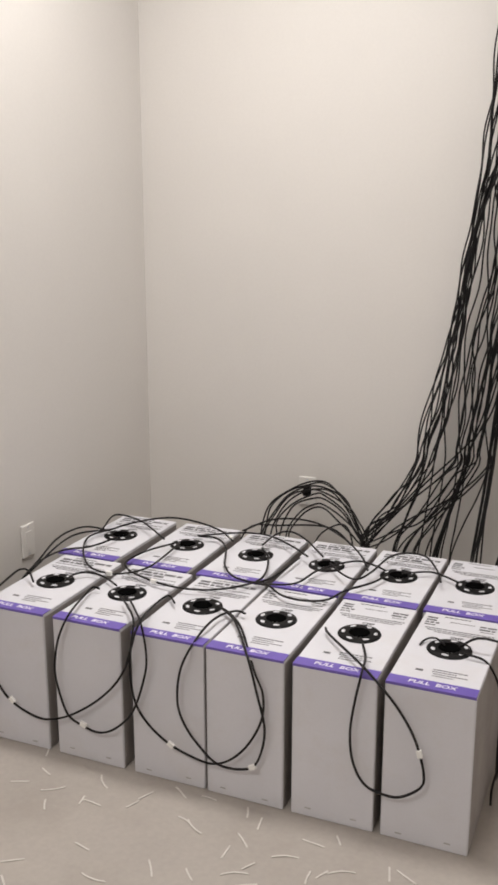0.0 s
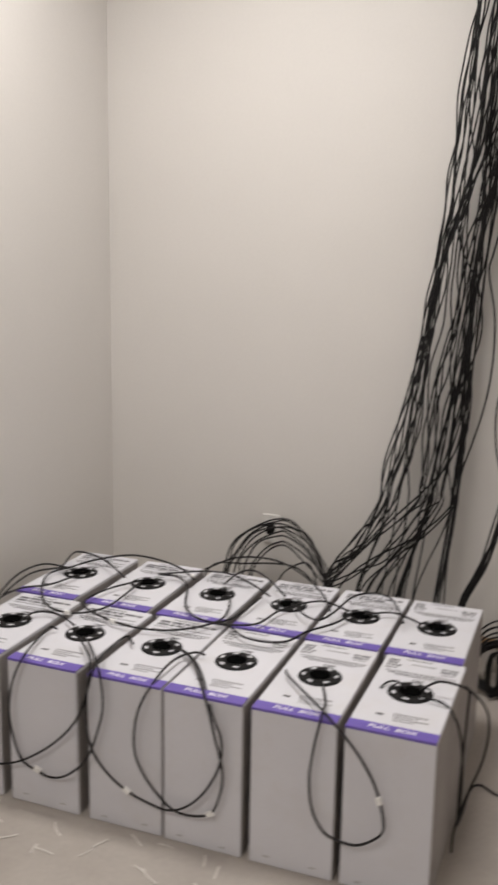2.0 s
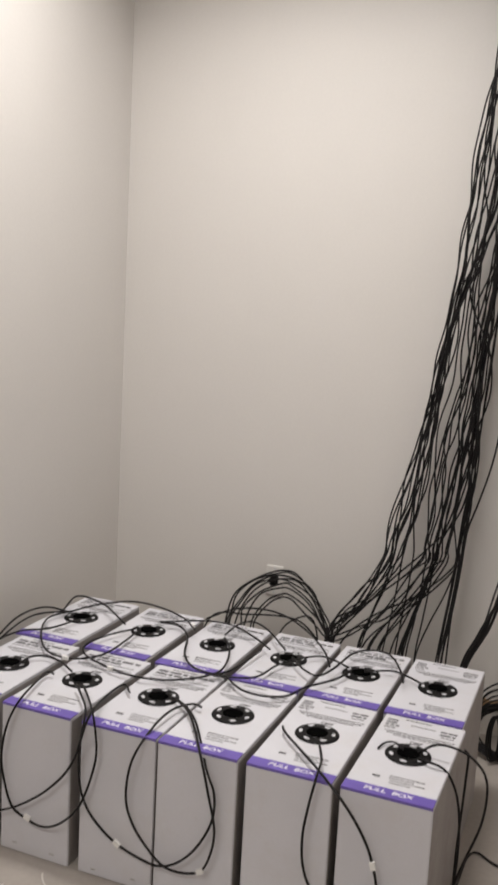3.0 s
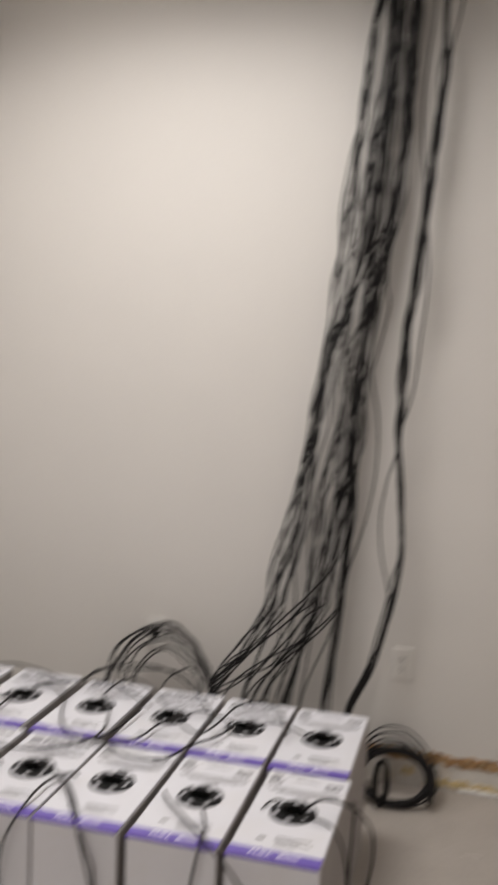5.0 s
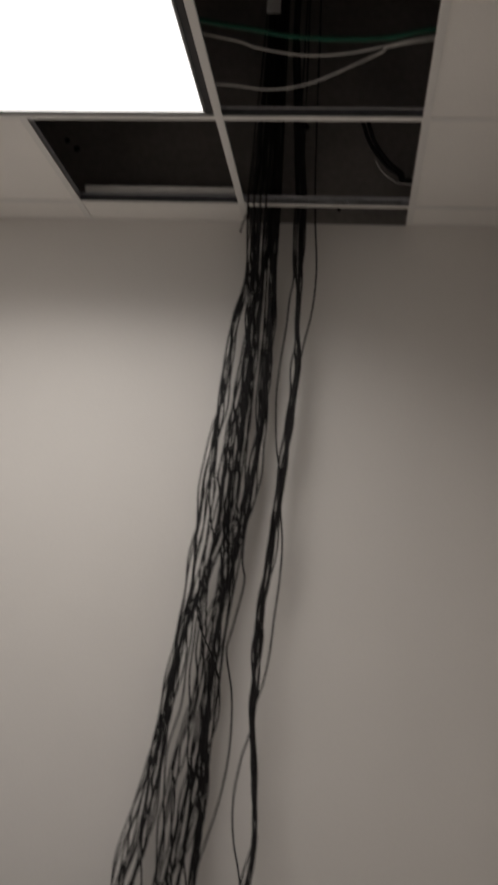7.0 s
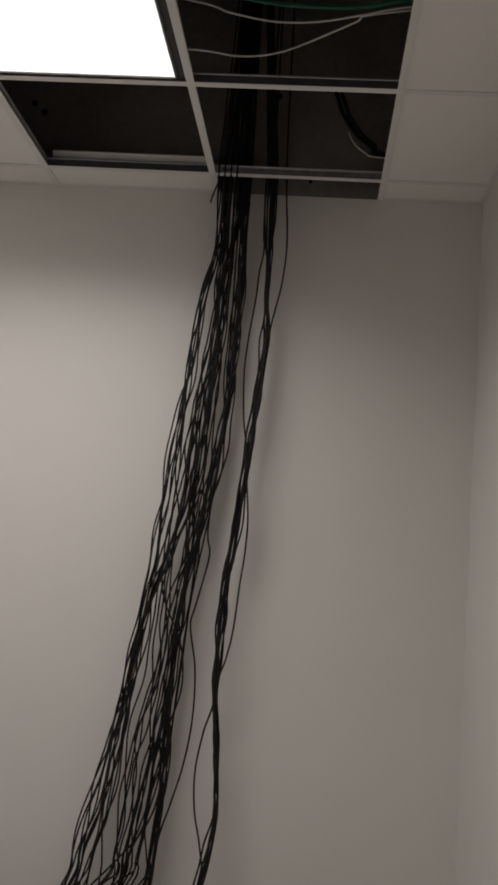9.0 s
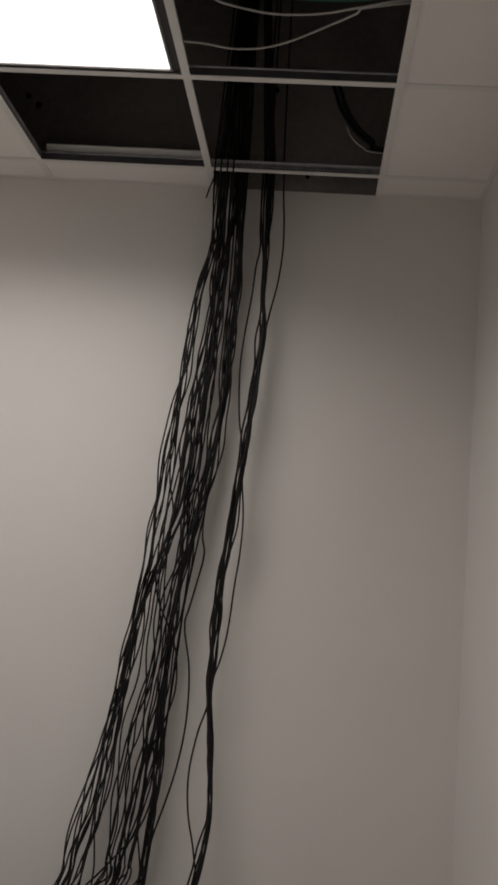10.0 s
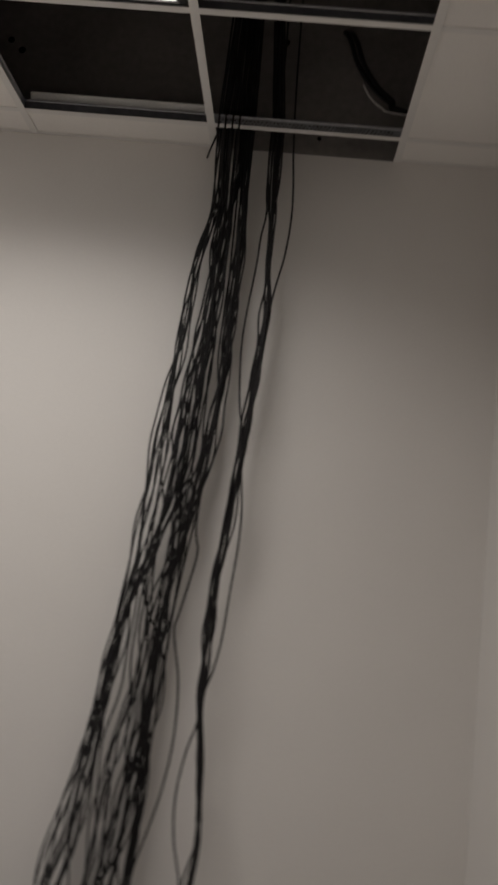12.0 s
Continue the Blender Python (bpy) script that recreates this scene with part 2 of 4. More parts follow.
grid = tagged(empty("ceiling_grid", pose(0, 0, 0)), "white painted metal ceiling grid with open cells", "ceiling grid", kind="structure")
for x in GX[1:-1]:
    for a, c in [(YF, GY[8] + 0.012), (GY[7] - 0.012, GY[3] + 0.012), (GY[2] - 0.012, 0)] if x == -CELL else [(YF, 0)]:
        tee(grid, "main_tee", "y", x, a, c)
for y in GY[1:-1]:
    for i in range(5):
        if (y, i) in ((GY[1], 2), (GY[2], 3)):
            tee(grid, "cross_tee", "x", y, GX[i], GX[i + 1], DARK_WEB, "dark metal web")
        else:
            ob = tee(grid, "cross_tee", "x", y, GX[i], GX[i + 1])
            if (y, i) == (GY[1], 3):
                slots = bmesh.new()
                for k in range(44):
                    for z in (0.010, 0.019):
                        x = GX[i] + 0.03 + 0.0125 * k + (0.006 if z > 0.015 else 0)
                        add_box(slots, x - 0.0032, x + 0.0032, y - 0.0022, y - 0.0012, ZC + z - 0.0016, ZC + z + 0.0016)
                tagged(part("perforation", slots, SLOT_DARK, ob, "rows of small punched slots in the web"), kind="stuff")
# bright end clips of the cross tees on the main tee
for y in (GY[2] - 0.022, -0.894, -1.064):
    cb = box_bm(0.0018, 0.0050, y - 0.006, y + 0.006, ZC + 0.010, ZC + 0.026, bevel=0.001)
    add_box(cb, 0.0050, 0.0085, y - 0.003, y + 0.003, ZC + 0.015, ZC + 0.021, bevel=0.001)
    part("end_clip", cb, OFFCUT, grid, "bright metal end clip")
# wall angle round the room, missing at the open slot
for a in ((XL, 0.012, -0.016, -0.0005), (CELL - 0.012, XR, -0.016, -0.0005), (XL, XR, YF + 0.0005, YF + 0.016),
          (XL + 0.0005, XL + 0.016, YF + 0.017, -0.017), (XR - 0.016, XR - 0.0005, YF + 0.017, -0.017)):
    part("wall_angle", box_bm(*a, ZC - 0.0008, ZC + 0.0005), GRID, grid)


# ---- ceiling light ----
def ceiling_light(row):
    """A lit panel two cells long in the given row of the grid, with the lamp under its diffuser."""
    x0, x1, y0, y1 = -2 * CELL + 0.013, -0.013, GY[row + 1] + 0.013, GY[row] - 0.013
    th = empty("ceiling_light", pose((x0 + x1) / 2, (y0 + y1) / 2, ZC))
    hx, hy = (x1 - x0) / 2, (y1 - y0) / 2
    f, g, e = 0.030, 0.017, 0.006

    def rim(x0, x1, y0, y1, w, v, z):
        fb = bmesh.new()
        add_box(fb, x0, x1, y0, y0 + w, z, 0.03, bevel=0.0015)
        add_box(fb, x0, x1, y1 - v, y1, z, 0.03, bevel=0.0015)
        add_box(fb, x0, x0 + w, y0 + w, y1 - v, z, 0.03, bevel=0.0015)
        add_box(fb, x1 - w, x1, y0 + w, y1 - v, z, 0.03, bevel=0.0015)
        return fb
    part("frame", rim(-hx, hx, -hy, hy, f - e, g - e, 0.006), SHADOW_GAP, th, "recessed frame blackened as a shadow gap")
    part("bezel", rim(-hx + f - e, hx - f + e, -hy + f - e, hy - g + e, e, e, 0.0), FRAME_GREY, th, "thin grey metal bezel")
    part("diffuser", box_bm(-hx + f, hx - f, -hy + f, hy - g, 0.004, 0.008), DIFFUSER, th, "glowing white diffuser")
    part("housing", box_bm(-hx, hx, -hy, hy, 0.031, 0.09, bevel=0.004), GALV, th)
    tagged(th, "long flush white light panel, lit, in the ceiling grid", "ceiling light")

    lamp = bpy.data.lights.new("panel_light", "AREA")
    lamp.shape, lamp.size, lamp.size_y = "RECTANGLE", 2 * CELL - 0.09, CELL - 0.075
    lamp.energy, lamp.spread, lamp.color = LAMP_WATTS, radians(LAMP_SPREAD), (1.0, 0.962, 0.926)
    new("panel_light", lamp).matrix_basis = pose(-CELL, (y0 + y1) / 2 + 0.006, ZC + 0.002)


# one over the boxes, an unseen added one ten feet on, behind the walk
for row in (2, 7):
    ceiling_light(row)


def ceiling_vent():
    th = empty("ceiling_vent", pose(-1.012, -0.442, ZC))
    h = 0.14
    part("backing", box_bm(-h + 0.02, h - 0.02, -h + 0.02, h - 0.02, -0.003, 0.001), SLOT_DARK, th)
    for k, (o, z) in enumerate(((0.0, -0.004), (0.045, -0.008), (0.085, -0.012))):
        fb = bmesh.new()
        a, w = h - o, 0.028
        for q in ((-a, a, -a, -a + w), (-a, a, a - w, a), (-a, -a + w, -a + w, a - w), (a - w, a, -a + w, a - w)):
            add_box(fb, *q, z - 0.003, z + 0.005, bevel=0.0015)
        part("ring", fb, GRID, th)
    part("centre", box_bm(-0.03, 0.03, -0.03, 0.03, -0.017, -0.006, bevel=0.002), GRID, th)
    tagged(th, "white square stepped air diffuser on the ceiling tile", "air vent")


ceiling_vent()

# offcut of a tile lying on the grid over the opening beside the lit panel
_o = part("tile_offcut", box_bm(-0.2885, 0.2885, -0.008, 0.008, -0.022, 0.022, bevel=0.004), OFFCUT)
_o.matrix_basis = pose(-0.3085, -0.132, ZC + 0.056, 32, 0, 0)
tagged(_o, "pale cut strip of ceiling tile leaning on the grid", "ceiling tile")


# ---- wall plates ----
def wall_plate(m, kind, label):
    th = empty("wall_plate" if kind == "blank" else "wall_outlet", m)
    part("plate", box_bm(-0.036, 0.036, -0.0075, 0, -0.0585, 0.0585, bevel=0.0042, segments=3), PLATE, th)
    if kind == "duplex":
        for z in (-0.0195, 0.0195):
            rb = bmesh.new()
            add_box(rb, -0.0165, 0.0165, -0.0100, -0.0075, z - 0.014, z + 0.014, bevel=0.003)
            rec = part("receptacle", rb, PLATE, th)
            for sx, w, h in ((-0.0065, 0.0022, 0.009), (0.0065, 0.0022, 0.0075)):
                part("slot", box_bm(sx - w / 2, sx + w / 2, -0.0108, -0.0100, z + 0.003 - h / 2, z + 0.003 + h / 2), SLOT_DARK, rec)
            part("slot", box_bm(-0.0022, 0.0022, -0.0108, -0.0100, z - 0.010, z - 0.0056), SLOT_DARK, rec)
        part("screw", box_bm(-0.003, 0.003, -0.0086, -0.0074, -0.003, 0.003, bevel=0.0008), GALV, th)
    else:
        for z in (-0.048, 0.048):
            part("screw", box_bm(-0.003, 0.003, -0.0086, -0.0074, z - 0.003, z + 0.003, bevel=0.0008), GALV, th)
        part("insert", box_bm(-0.017, 0.017, -0.0095, -0.0074, -0.033, 0.033, bevel=0.0015), PLATE, th)
    return tagged(th, label, "wall outlet")


wall_plate(pose(0.198, 0, 0.445), "duplex", "white double socket on the wall near the floor")
wall_plate(pose(-0.741, 0, 0.447), "blank", "white wall plate half hidden behind looped cables")
wall_plate(pose(XL, -0.872, 0.425, 0, 0, 90), "blank", "white wall plate low on the drywall beside the boxes")


# ---- adhesive left where the baseboard was ----
def ragged(name, x0, x1, z0, z1, depth, material, label, seed, m, n=44, taper=0.0):
    rng = random.Random(seed)
    bm = bmesh.new()
    lo, hi = [], []
    for k in range(n + 1):
        x = x0 + (x1 - x0) * k / n
        w = 1 - taper * k / n
        mid = (z0 + z1) / 2
        h = (z1 - z0) / 2 * w
        a, b = mid - h * rng.uniform(0.5, 1.1), mid + h * rng.uniform(0.35, 1.15)
        lo.append((bm.verts.new((x, 0, a)), bm.verts.new((x, -depth, a + 0.002))))
        hi.append((bm.verts.new((x, 0, b)), bm.verts.new((x, -depth * rng.uniform(0.6, 1.4), b - 0.002))))
    for k in range(n):
        bm.faces.new((lo[k][1], lo[k + 1][1], hi[k + 1][1], hi[k][1]))
        bm.faces.new((hi[k][1], hi[k + 1][1], hi[k + 1][0], hi[k][0]))
        bm.faces.new((lo[k][0], lo[k + 1][0], lo[k + 1][1], lo[k][1]))
    ob = part(name, bm, material)
    ob.matrix_basis = m
    return tagged(ob, label, "wall trim", kind="structure")


structure("trim_bare_strip", box_bm(XL, XR, -0.0015, 0.0, 0.0, 0.098), SKIM, "bare plaster strip where the baseboard was taken off", "wall trim")
structure("trim_bare_strip_west", box_bm(XL, XL + 0.0015, YF, -0.002, 0.0, 0.07), SKIM, "bare plaster strip where the baseboard was taken off", "wall trim")
ragged("trim_adhesive_brown", 0.06, 0.58, 0.086, 0.137, 0.004, GLUE, "torn brown adhesive along the wall base", 3, pose(0, -0.0016, 0))
ragged("trim_adhesive_thin", 0.56, XR, 0.088, 0.102, 0.003, GLUE, "thin brown adhesive line along the wall base", 4, pose(0, -0.0016, 0))
ragged("trim_adhesive_thin_b", XL, 0.06, 0.090, 0.104, 0.003, GLUE, "thin brown adhesive line along the wall base", 6, pose(0, -0.0016, 0))
ragged("trim_adhesive_yellow", 0.30, 0.60, 0.006, 0.048, 0.005, GLUE_PALE, "smeared yellow adhesive at the foot of the wall", 5, pose(0, -0.0016, 0), n=26, taper=0.5)
ragged("trim_adhesive_blob", 0.215, 0.262, 0.030, 0.070, 0.005, GLUE_PALE, "dab of yellow adhesive on the wall base", 12, pose(0, -0.0016, 0), n=10)
ragged("trim_plaster_white", 0.42, XR, 0.0, 0.022, 0.007, OFFCUT, "crumbled white plaster along the foot of the wall", 13, pose(0, -0.0016, 0), n=60)
ragged("trim_adhesive_west", -1.65, -1.06, 0.0, 0.078, 0.004, GLUE, "torn brown adhesive along the wall base", 8, pose(XL + 0.0016, 0, 0, 0, 0, 90))


# ---- pull boxes ----
def text_mesh(body, size, material):
    cu = bpy.data.curves.new("lettering", "FONT")
    cu.body, cu.size, cu.align_x, cu.align_y = body, size, "CENTER", "CENTER"
    cu.offset = 0.0003
    cu.extrude = 0.0003
    ob = bpy.data.objects.new("lettering", cu)
    scene.collection.objects.link(ob)
    bpy.context.view_layer.update()
    me = bpy.data.meshes.new_from_object(ob.evaluated_get(bpy.context.evaluated_depsgraph_get()))
    bpy.data.objects.remove(ob)
    me.materials.clear()
    me.materials.append(material)
    return me


TITLE = text_mesh("PULL  BOX", 0.0205, PALE_INK)
for v in TITLE.vertices:
    v.co.x = 1.16 * v.co.x + 0.18 * v.co.y
RATING = text_mesh("CMP", 0.017, INK)


def bars(rows, seed):
    """Rows of (x0, x1, y, height): unreadable print, broken into words."""
    rng = random.Random(seed)
    bm = bmesh.new()
    for x0, x1, y, h in rows:
        x = x0
        while x < x1 - h:
            w = min(x1 - x, rng.uniform(1.0, 3.4) * h)
            add_box(bm, x, x + w, y - h / 2, y + h / 2, BH + 0.0001, BH + 0.0006)
            x += w + h * 0.45
    return bm


def carton_mesh():
    """The box with a round hole in its top for the ring."""
    bm = box_bm(-BW / 2, BW / 2, -BD / 2, BD / 2, 0, BH, bevel=0.0035)
    return mesh_of("carton", bm, CARD)


CARTON = carton_mesh()
STRIP = mesh_of("purple_strip", box_bm(-BW / 2 + 0.0005, BW / 2 - 0.0005, -BD / 2 - 0.0004, -BD / 2 + 0.040, BH - 0.007, BH + 0.0005, bevel=0.0004, segments=1), PURPLE)


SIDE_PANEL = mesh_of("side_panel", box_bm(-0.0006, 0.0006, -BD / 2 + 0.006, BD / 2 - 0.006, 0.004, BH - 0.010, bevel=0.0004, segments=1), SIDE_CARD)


STAPLE_MAT = mat("dull_staple", (0.38, 0.365, 0.36), 0.6, vary=0.2, scale=80)
STAPLE = mesh_of("staple", box_bm(-0.008, 0.008, -0.0006, 0.0006, -0.0016, 0.0016, bevel=0.0004, segments=1), STAPLE_MAT)


def ring_mesh():
    bm = bmesh.new()
    lathe(bm, [(0.026, 0.0008), (0.026, 0.004), (0.029, 0.005), (0.053, 0.004), (0.057, 0.0025), (0.058, 0.0)], 40)
    return mesh_of("spool_ring", bm, BLACK, smooth=True)


def well_mesh():
    bm = bmesh.new()
    r = lathe(bm, [(0.0285, 0.0054), (0.020, 0.0050)], 32)
    bm.faces.new(r[-1])
    return mesh_of("feed_hole", bm, WELL)


RING, WELL_M = ring_mesh(), well_mesh()
_sb = bmesh.new()
_r = bmesh.ops.create_circle(_sb, cap_ends=True, segments=10, radius=1.0)
bmesh.ops.scale(_sb, vec=(0.0092, 0.0052, 1), verts=_sb.verts)
bmesh.ops.extrude_face_region(_sb, geom=list(_sb.faces))
for v in _sb.verts:
    v.co.z = 0.0003 if v.index < 10 else 0.0
HOLE = mesh_of("slot", _sb, CARD)

LINES = [(-0.015, 0.07, -0.118, 0.0042), (-0.015, 0.045, -0.129, 0.0036), (-0.01, 0.072, -0.140, 0.0036), (-0.01, 0.04, -0.151, 0.0036),
         (-0.055, -0.03, -0.132, 0.009)]
WIDE = [(-0.088, 0.095, 0.118, 0.0046), (-0.08, 0.09, 0.107, 0.0046), (-0.06, 0.075, 0.097, 0.004)]
PRINT_A = mesh_of("print", bars([(-0.05, 0.03, 0.198, 0.005), (-0.088, 0.092, 0.179, 0.0125), (-0.088, 0.045, 0.159, 0.0125),
                                 (-0.088, 0.095, 0.140, 0.0042)] + WIDE + LINES, 1), INK)
PRINT_B = mesh_of("print", bars([(-0.095, -0.055, 0.186, 0.0085), (-0.095, -0.055, 0.170, 0.0085), (-0.095, -0.057, 0.154, 0.0085),
                                 (-0.095, -0.065, 0.138, 0.006), (-0.05, 0.02, 0.200, 0.005), (0.05, 0.095, 0.172, 0.0085), (0.05, 0.092, 0.155, 0.0085),
                                 (-0.03, 0.035, 0.172, 0.0035), (0.055, 0.09, 0.140, 0.004)] + WIDE + LINES, 2), INK)


def pull_box(x, y, turn, printed, label, spin):
    th = empty("pull_box", pose(x, y, 0, 0, 0, turn))
    part("carton", CARTON, CARD, th)
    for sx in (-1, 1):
        part("side_panel", SIDE_PANEL, SIDE_CARD, th, "grey side panel, darkened as shade between the boxes").location = (sx * (BW / 2 + 0.0006), 0, 0)
    for sx in (-0.062, 0.058):
        part("staple", STAPLE, STAPLE_MAT, th).location = (sx, -BD / 2 - 0.0003, 0.021 + 0.004 * math.sin(9 * x + 40 * sx))
    strip = part("printed_strip", STRIP, PURPLE, th, "purple printed strip with white letters")
    t = part("lettering", TITLE, PALE_INK, strip)
    t.location = (0.0, -BD / 2 + 0.021, BH + 0.0009)
    tagged(part("print", printed, INK, th, "rows of small grey print"), kind="stuff")
    t = part("rating", RATING, INK, th)
    t.location = (0.005, 0.0745, BH + 0.0007)
    ring = part("spool_ring", RING, BLACK, th, "black plastic feed ring")
    ring.location = (0.0, 0.005, BH)
    part("feed_hole", WELL_M, WELL, ring)
    for k in range(6):
        a = 2 * math.pi * k / 6 + spin
        h = part("slot", HOLE, CARD, ring)
        h.location = (0.043 * math.cos(a), 0.043 * math.sin(a), 0.0047)
        h.rotation_euler = (0, 0.04, a + math.pi / 2)
    return tagged(th, label, "box", "pull boxes in two rows")


FRONT_X = [-1.152, -0.9015, -0.6555, -0.430, -0.1935, 0.0445]
BACK_X = [-1.187, -0.928, -0.676, -0.432, -0.198, 0.034]
for k in range(6):
    pull_box(FRONT_X[k], -1.363 + BD / 2 + 0.001 * (k % 3), (0.5, -0.4, 0.3, -0.2, 0.4, -0.3)[k], PRINT_A if k < 3 else PRINT_B,
             "white cardboard cable pull box with purple printed strip and black ring", 0.3 * k)
for k in range(6):
    pull_box(BACK_X[k], -0.918 + BD / 2 + 0.001 * (k % 2), (-0.3, 0.5, -0.4, 0.2, -0.3, 0.3)[k], PRINT_A if k < 5 else PRINT_B,
             "white cardboard cable pull box in the row by the wall", 0.4 * k + 0.2)

# ---- cables on the boxes ----
R = 0.0033
LOOSE = "black data cable looped over the white pull boxes"
FRONT = "black data cable hanging in a loop before the boxes"
G1 = "cables from the pull boxes"
cable("data_cable", [(-1.183, -1.208, 0.440), (-1.231, -1.165, 0.452), (-1.262, -1.165, 0.452), (-1.262, -1.225, 0.445), (-1.240, -1.335, 0.438), (-1.236, -1.378, 0.410), (-1.238, -1.386, 0.340), (-1.230, -1.385, 0.267), (-1.188, -1.385, 0.183), (-1.142, -1.385, 0.139), (-1.070, -1.385, 0.114), (-1.017, -1.385, 0.116), (-0.940, -1.385, 0.150), (-0.845, -1.385, 0.222), (-0.774, -1.385, 0.312), (-0.716, -1.402, 0.460), (-0.767, -1.230, 0.438), (-0.764, -1.141, 0.438), (-0.723, -1.181, 0.438)], R, CABLE, FRONT, G1)
cable("data_cable", [(-0.974, -1.175, 0.438), (-0.998, -1.171, 0.438), (-0.986, -1.240, 0.438), (-0.954, -1.363, 0.438), (-0.977, -1.385, 0.373), (-0.994, -1.385, 0.285), (-0.986, -1.385, 0.218), (-0.959, -1.385, 0.145), (-0.913, -1.385, 0.121), (-0.859, -1.385, 0.111), (-0.804, -1.385, 0.137), (-0.748, -1.385, 0.201), (-0.710, -1.385, 0.308), (-0.702, -1.385, 0.375), (-0.722, -1.372, 0.450), (-0.807, -1.260, 0.438), (-0.858, -1.203, 0.438)], R, CABLE, FRONT, G1)
cable("data_cable", [(-0.871, -1.218, 0.445), (-0.822, -1.271, 0.445), (-0.761, -1.346, 0.445), (-0.749, -1.385, 0.382), (-0.753, -1.385, 0.316), (-0.742, -1.385, 0.236), (-0.706, -1.385, 0.177), (-0.638, -1.385, 0.128), (-0.555, -1.385, 0.103), (-0.506, -1.385, 0.102), (-0.457, -1.385, 0.128), (-0.409, -1.385, 0.183), (-0.373, -1.385, 0.260), (-0.370, -1.385, 0.331), (-0.393, -1.385, 0.389), (-0.478, -1.268, 0.438), (-0.554, -1.182, 0.438), (-0.611, -1.151, 0.438)], R, CABLE, FRONT, G1)
cable("data_cable", [(-0.510, -1.171, 0.438), (-0.537, -1.162, 0.438), (-0.568, -1.208, 0.438), (-0.572, -1.300, 0.438), (-0.583, -1.385, 0.398), (-0.607, -1.385, 0.329), (-0.611, -1.385, 0.248), (-0.587, -1.385, 0.187), (-0.546, -1.385, 0.139), (-0.506, -1.385, 0.107), (-0.457, -1.385, 0.100), (-0.401, -1.385, 0.117), (-0.375, -1.385, 0.164), (-0.365, -1.385, 0.238), (-0.386, -1.385, 0.328), (-0.409, -1.385, 0.416), (-0.506, -1.241, 0.438), (-0.569, -1.176, 0.438), (-0.633, -1.135, 0.438)], R, CABLE, FRONT, G1)
cable("data_cable", [(-0.277, -1.171, 0.438), (-0.255, -1.207, 0.438), (-0.130, -1.340, 0.438), (-0.047, -1.385, 0.393), (-0.004, -1.385, 0.336), (0.023, -1.385, 0.283), (0.042, -1.385, 0.213), (0.037, -1.385, 0.174), (-0.010, -1.385, 0.136), (-0.051, -1.385, 0.131), (-0.101, -1.385, 0.146), (-0.132, -1.385, 0.200), (-0.141, -1.385, 0.275), (-0.133, -1.385, 0.352), (-0.119, -1.373, 0.438), (-0.132, -1.298, 0.438), (-0.160, -1.225, 0.438)], R, CABLE, FRONT, G1)
cable("data_cable", [(-1.105, -1.149, 0.438), (-1.104, -1.098, 0.438), (-1.069, -1.073, 0.438), (-1.010, -1.089, 0.438), (-0.941, -1.133, 0.438)], R, CABLE, LOOSE, G1)
cable("data_cable", [(-1.231, -0.739, 0.455), (-1.269, -0.590, 0.455), (-1.149, -0.617, 0.455), (-0.982, -0.755, 0.455)], R, CABLE, LOOSE, G1)
cable("data_cable", [(-1.204, -0.754, 0.455), (-1.161, -0.636, 0.455), (-1.074, -0.543, 0.455), (-0.958, -0.550, 0.455), (-0.846, -0.603, 0.455), (-0.765, -0.682, 0.455)], R, CABLE, LOOSE, G1)
cable("data_cable", [(-1.228, -0.697, 0.438), (-1.256, -0.787, 0.438), (-1.198, -0.915, 0.438), (-1.101, -1.030, 0.438), (-1.019, -1.057, 0.438), (-0.963, -1.034, 0.438), (-0.927, -0.967, 0.438), (-0.928, -0.853, 0.438), (-0.939, -0.728, 0.438)], R, CABLE, LOOSE, G1)
cable("data_cable", [(-0.953, -0.734, 0.438), (-1.002, -0.832, 0.438), (-1.016, -0.940, 0.438), (-0.978, -1.004, 0.438), (-0.879, -1.053, 0.438), (-0.775, -1.077, 0.438), (-0.674, -1.057, 0.438), (-0.596, -0.987, 0.438), (-0.567, -0.902, 0.438), (-0.609, -0.751, 0.438), (-0.666, -0.661, 0.438)], R, CABLE, LOOSE, G1)
cable("data_cable", [(-0.910, -0.641, 0.438), (-0.849, -0.634, 0.438), (-0.778, -0.708, 0.438), (-0.717, -0.851, 0.438), (-0.655, -0.929, 0.438), (-0.593, -0.952, 0.438), (-0.539, -0.949, 0.438), (-0.461, -1.013, 0.438), (-0.388, -1.022, 0.438), (-0.332, -0.990, 0.438), (-0.304, -0.906, 0.438), (-0.248, -0.816, 0.438), (-0.223, -0.736, 0.438)], R, CABLE, LOOSE, G1)
cable("data_cable", [(-0.901, -0.668, 0.450), (-0.822, -0.609, 0.450), (-0.752, -0.573, 0.450), (-0.669, -0.576, 0.450), (-0.567, -0.643, 0.450), (-0.489, -0.713, 0.450)], R, CABLE, LOOSE, G1)
cable("data_cable", [(-0.658, -0.679, 0.455), (-0.655, -0.561, 0.455), (-0.619, -0.520, 0.455), (-0.544, -0.576, 0.455), (-0.440, -0.707, 0.455)], R, CABLE, LOOSE, G1)
cable("data_cable", [(-0.769, -0.586, 0.460), (-0.723, -0.440, 0.460), (-0.633, -0.395, 0.460), (-0.534, -0.428, 0.460), (-0.418, -0.539, 0.460), (-0.326, -0.668, 0.460), (-0.274, -0.779, 0.460)], R, CABLE, LOOSE, G1)
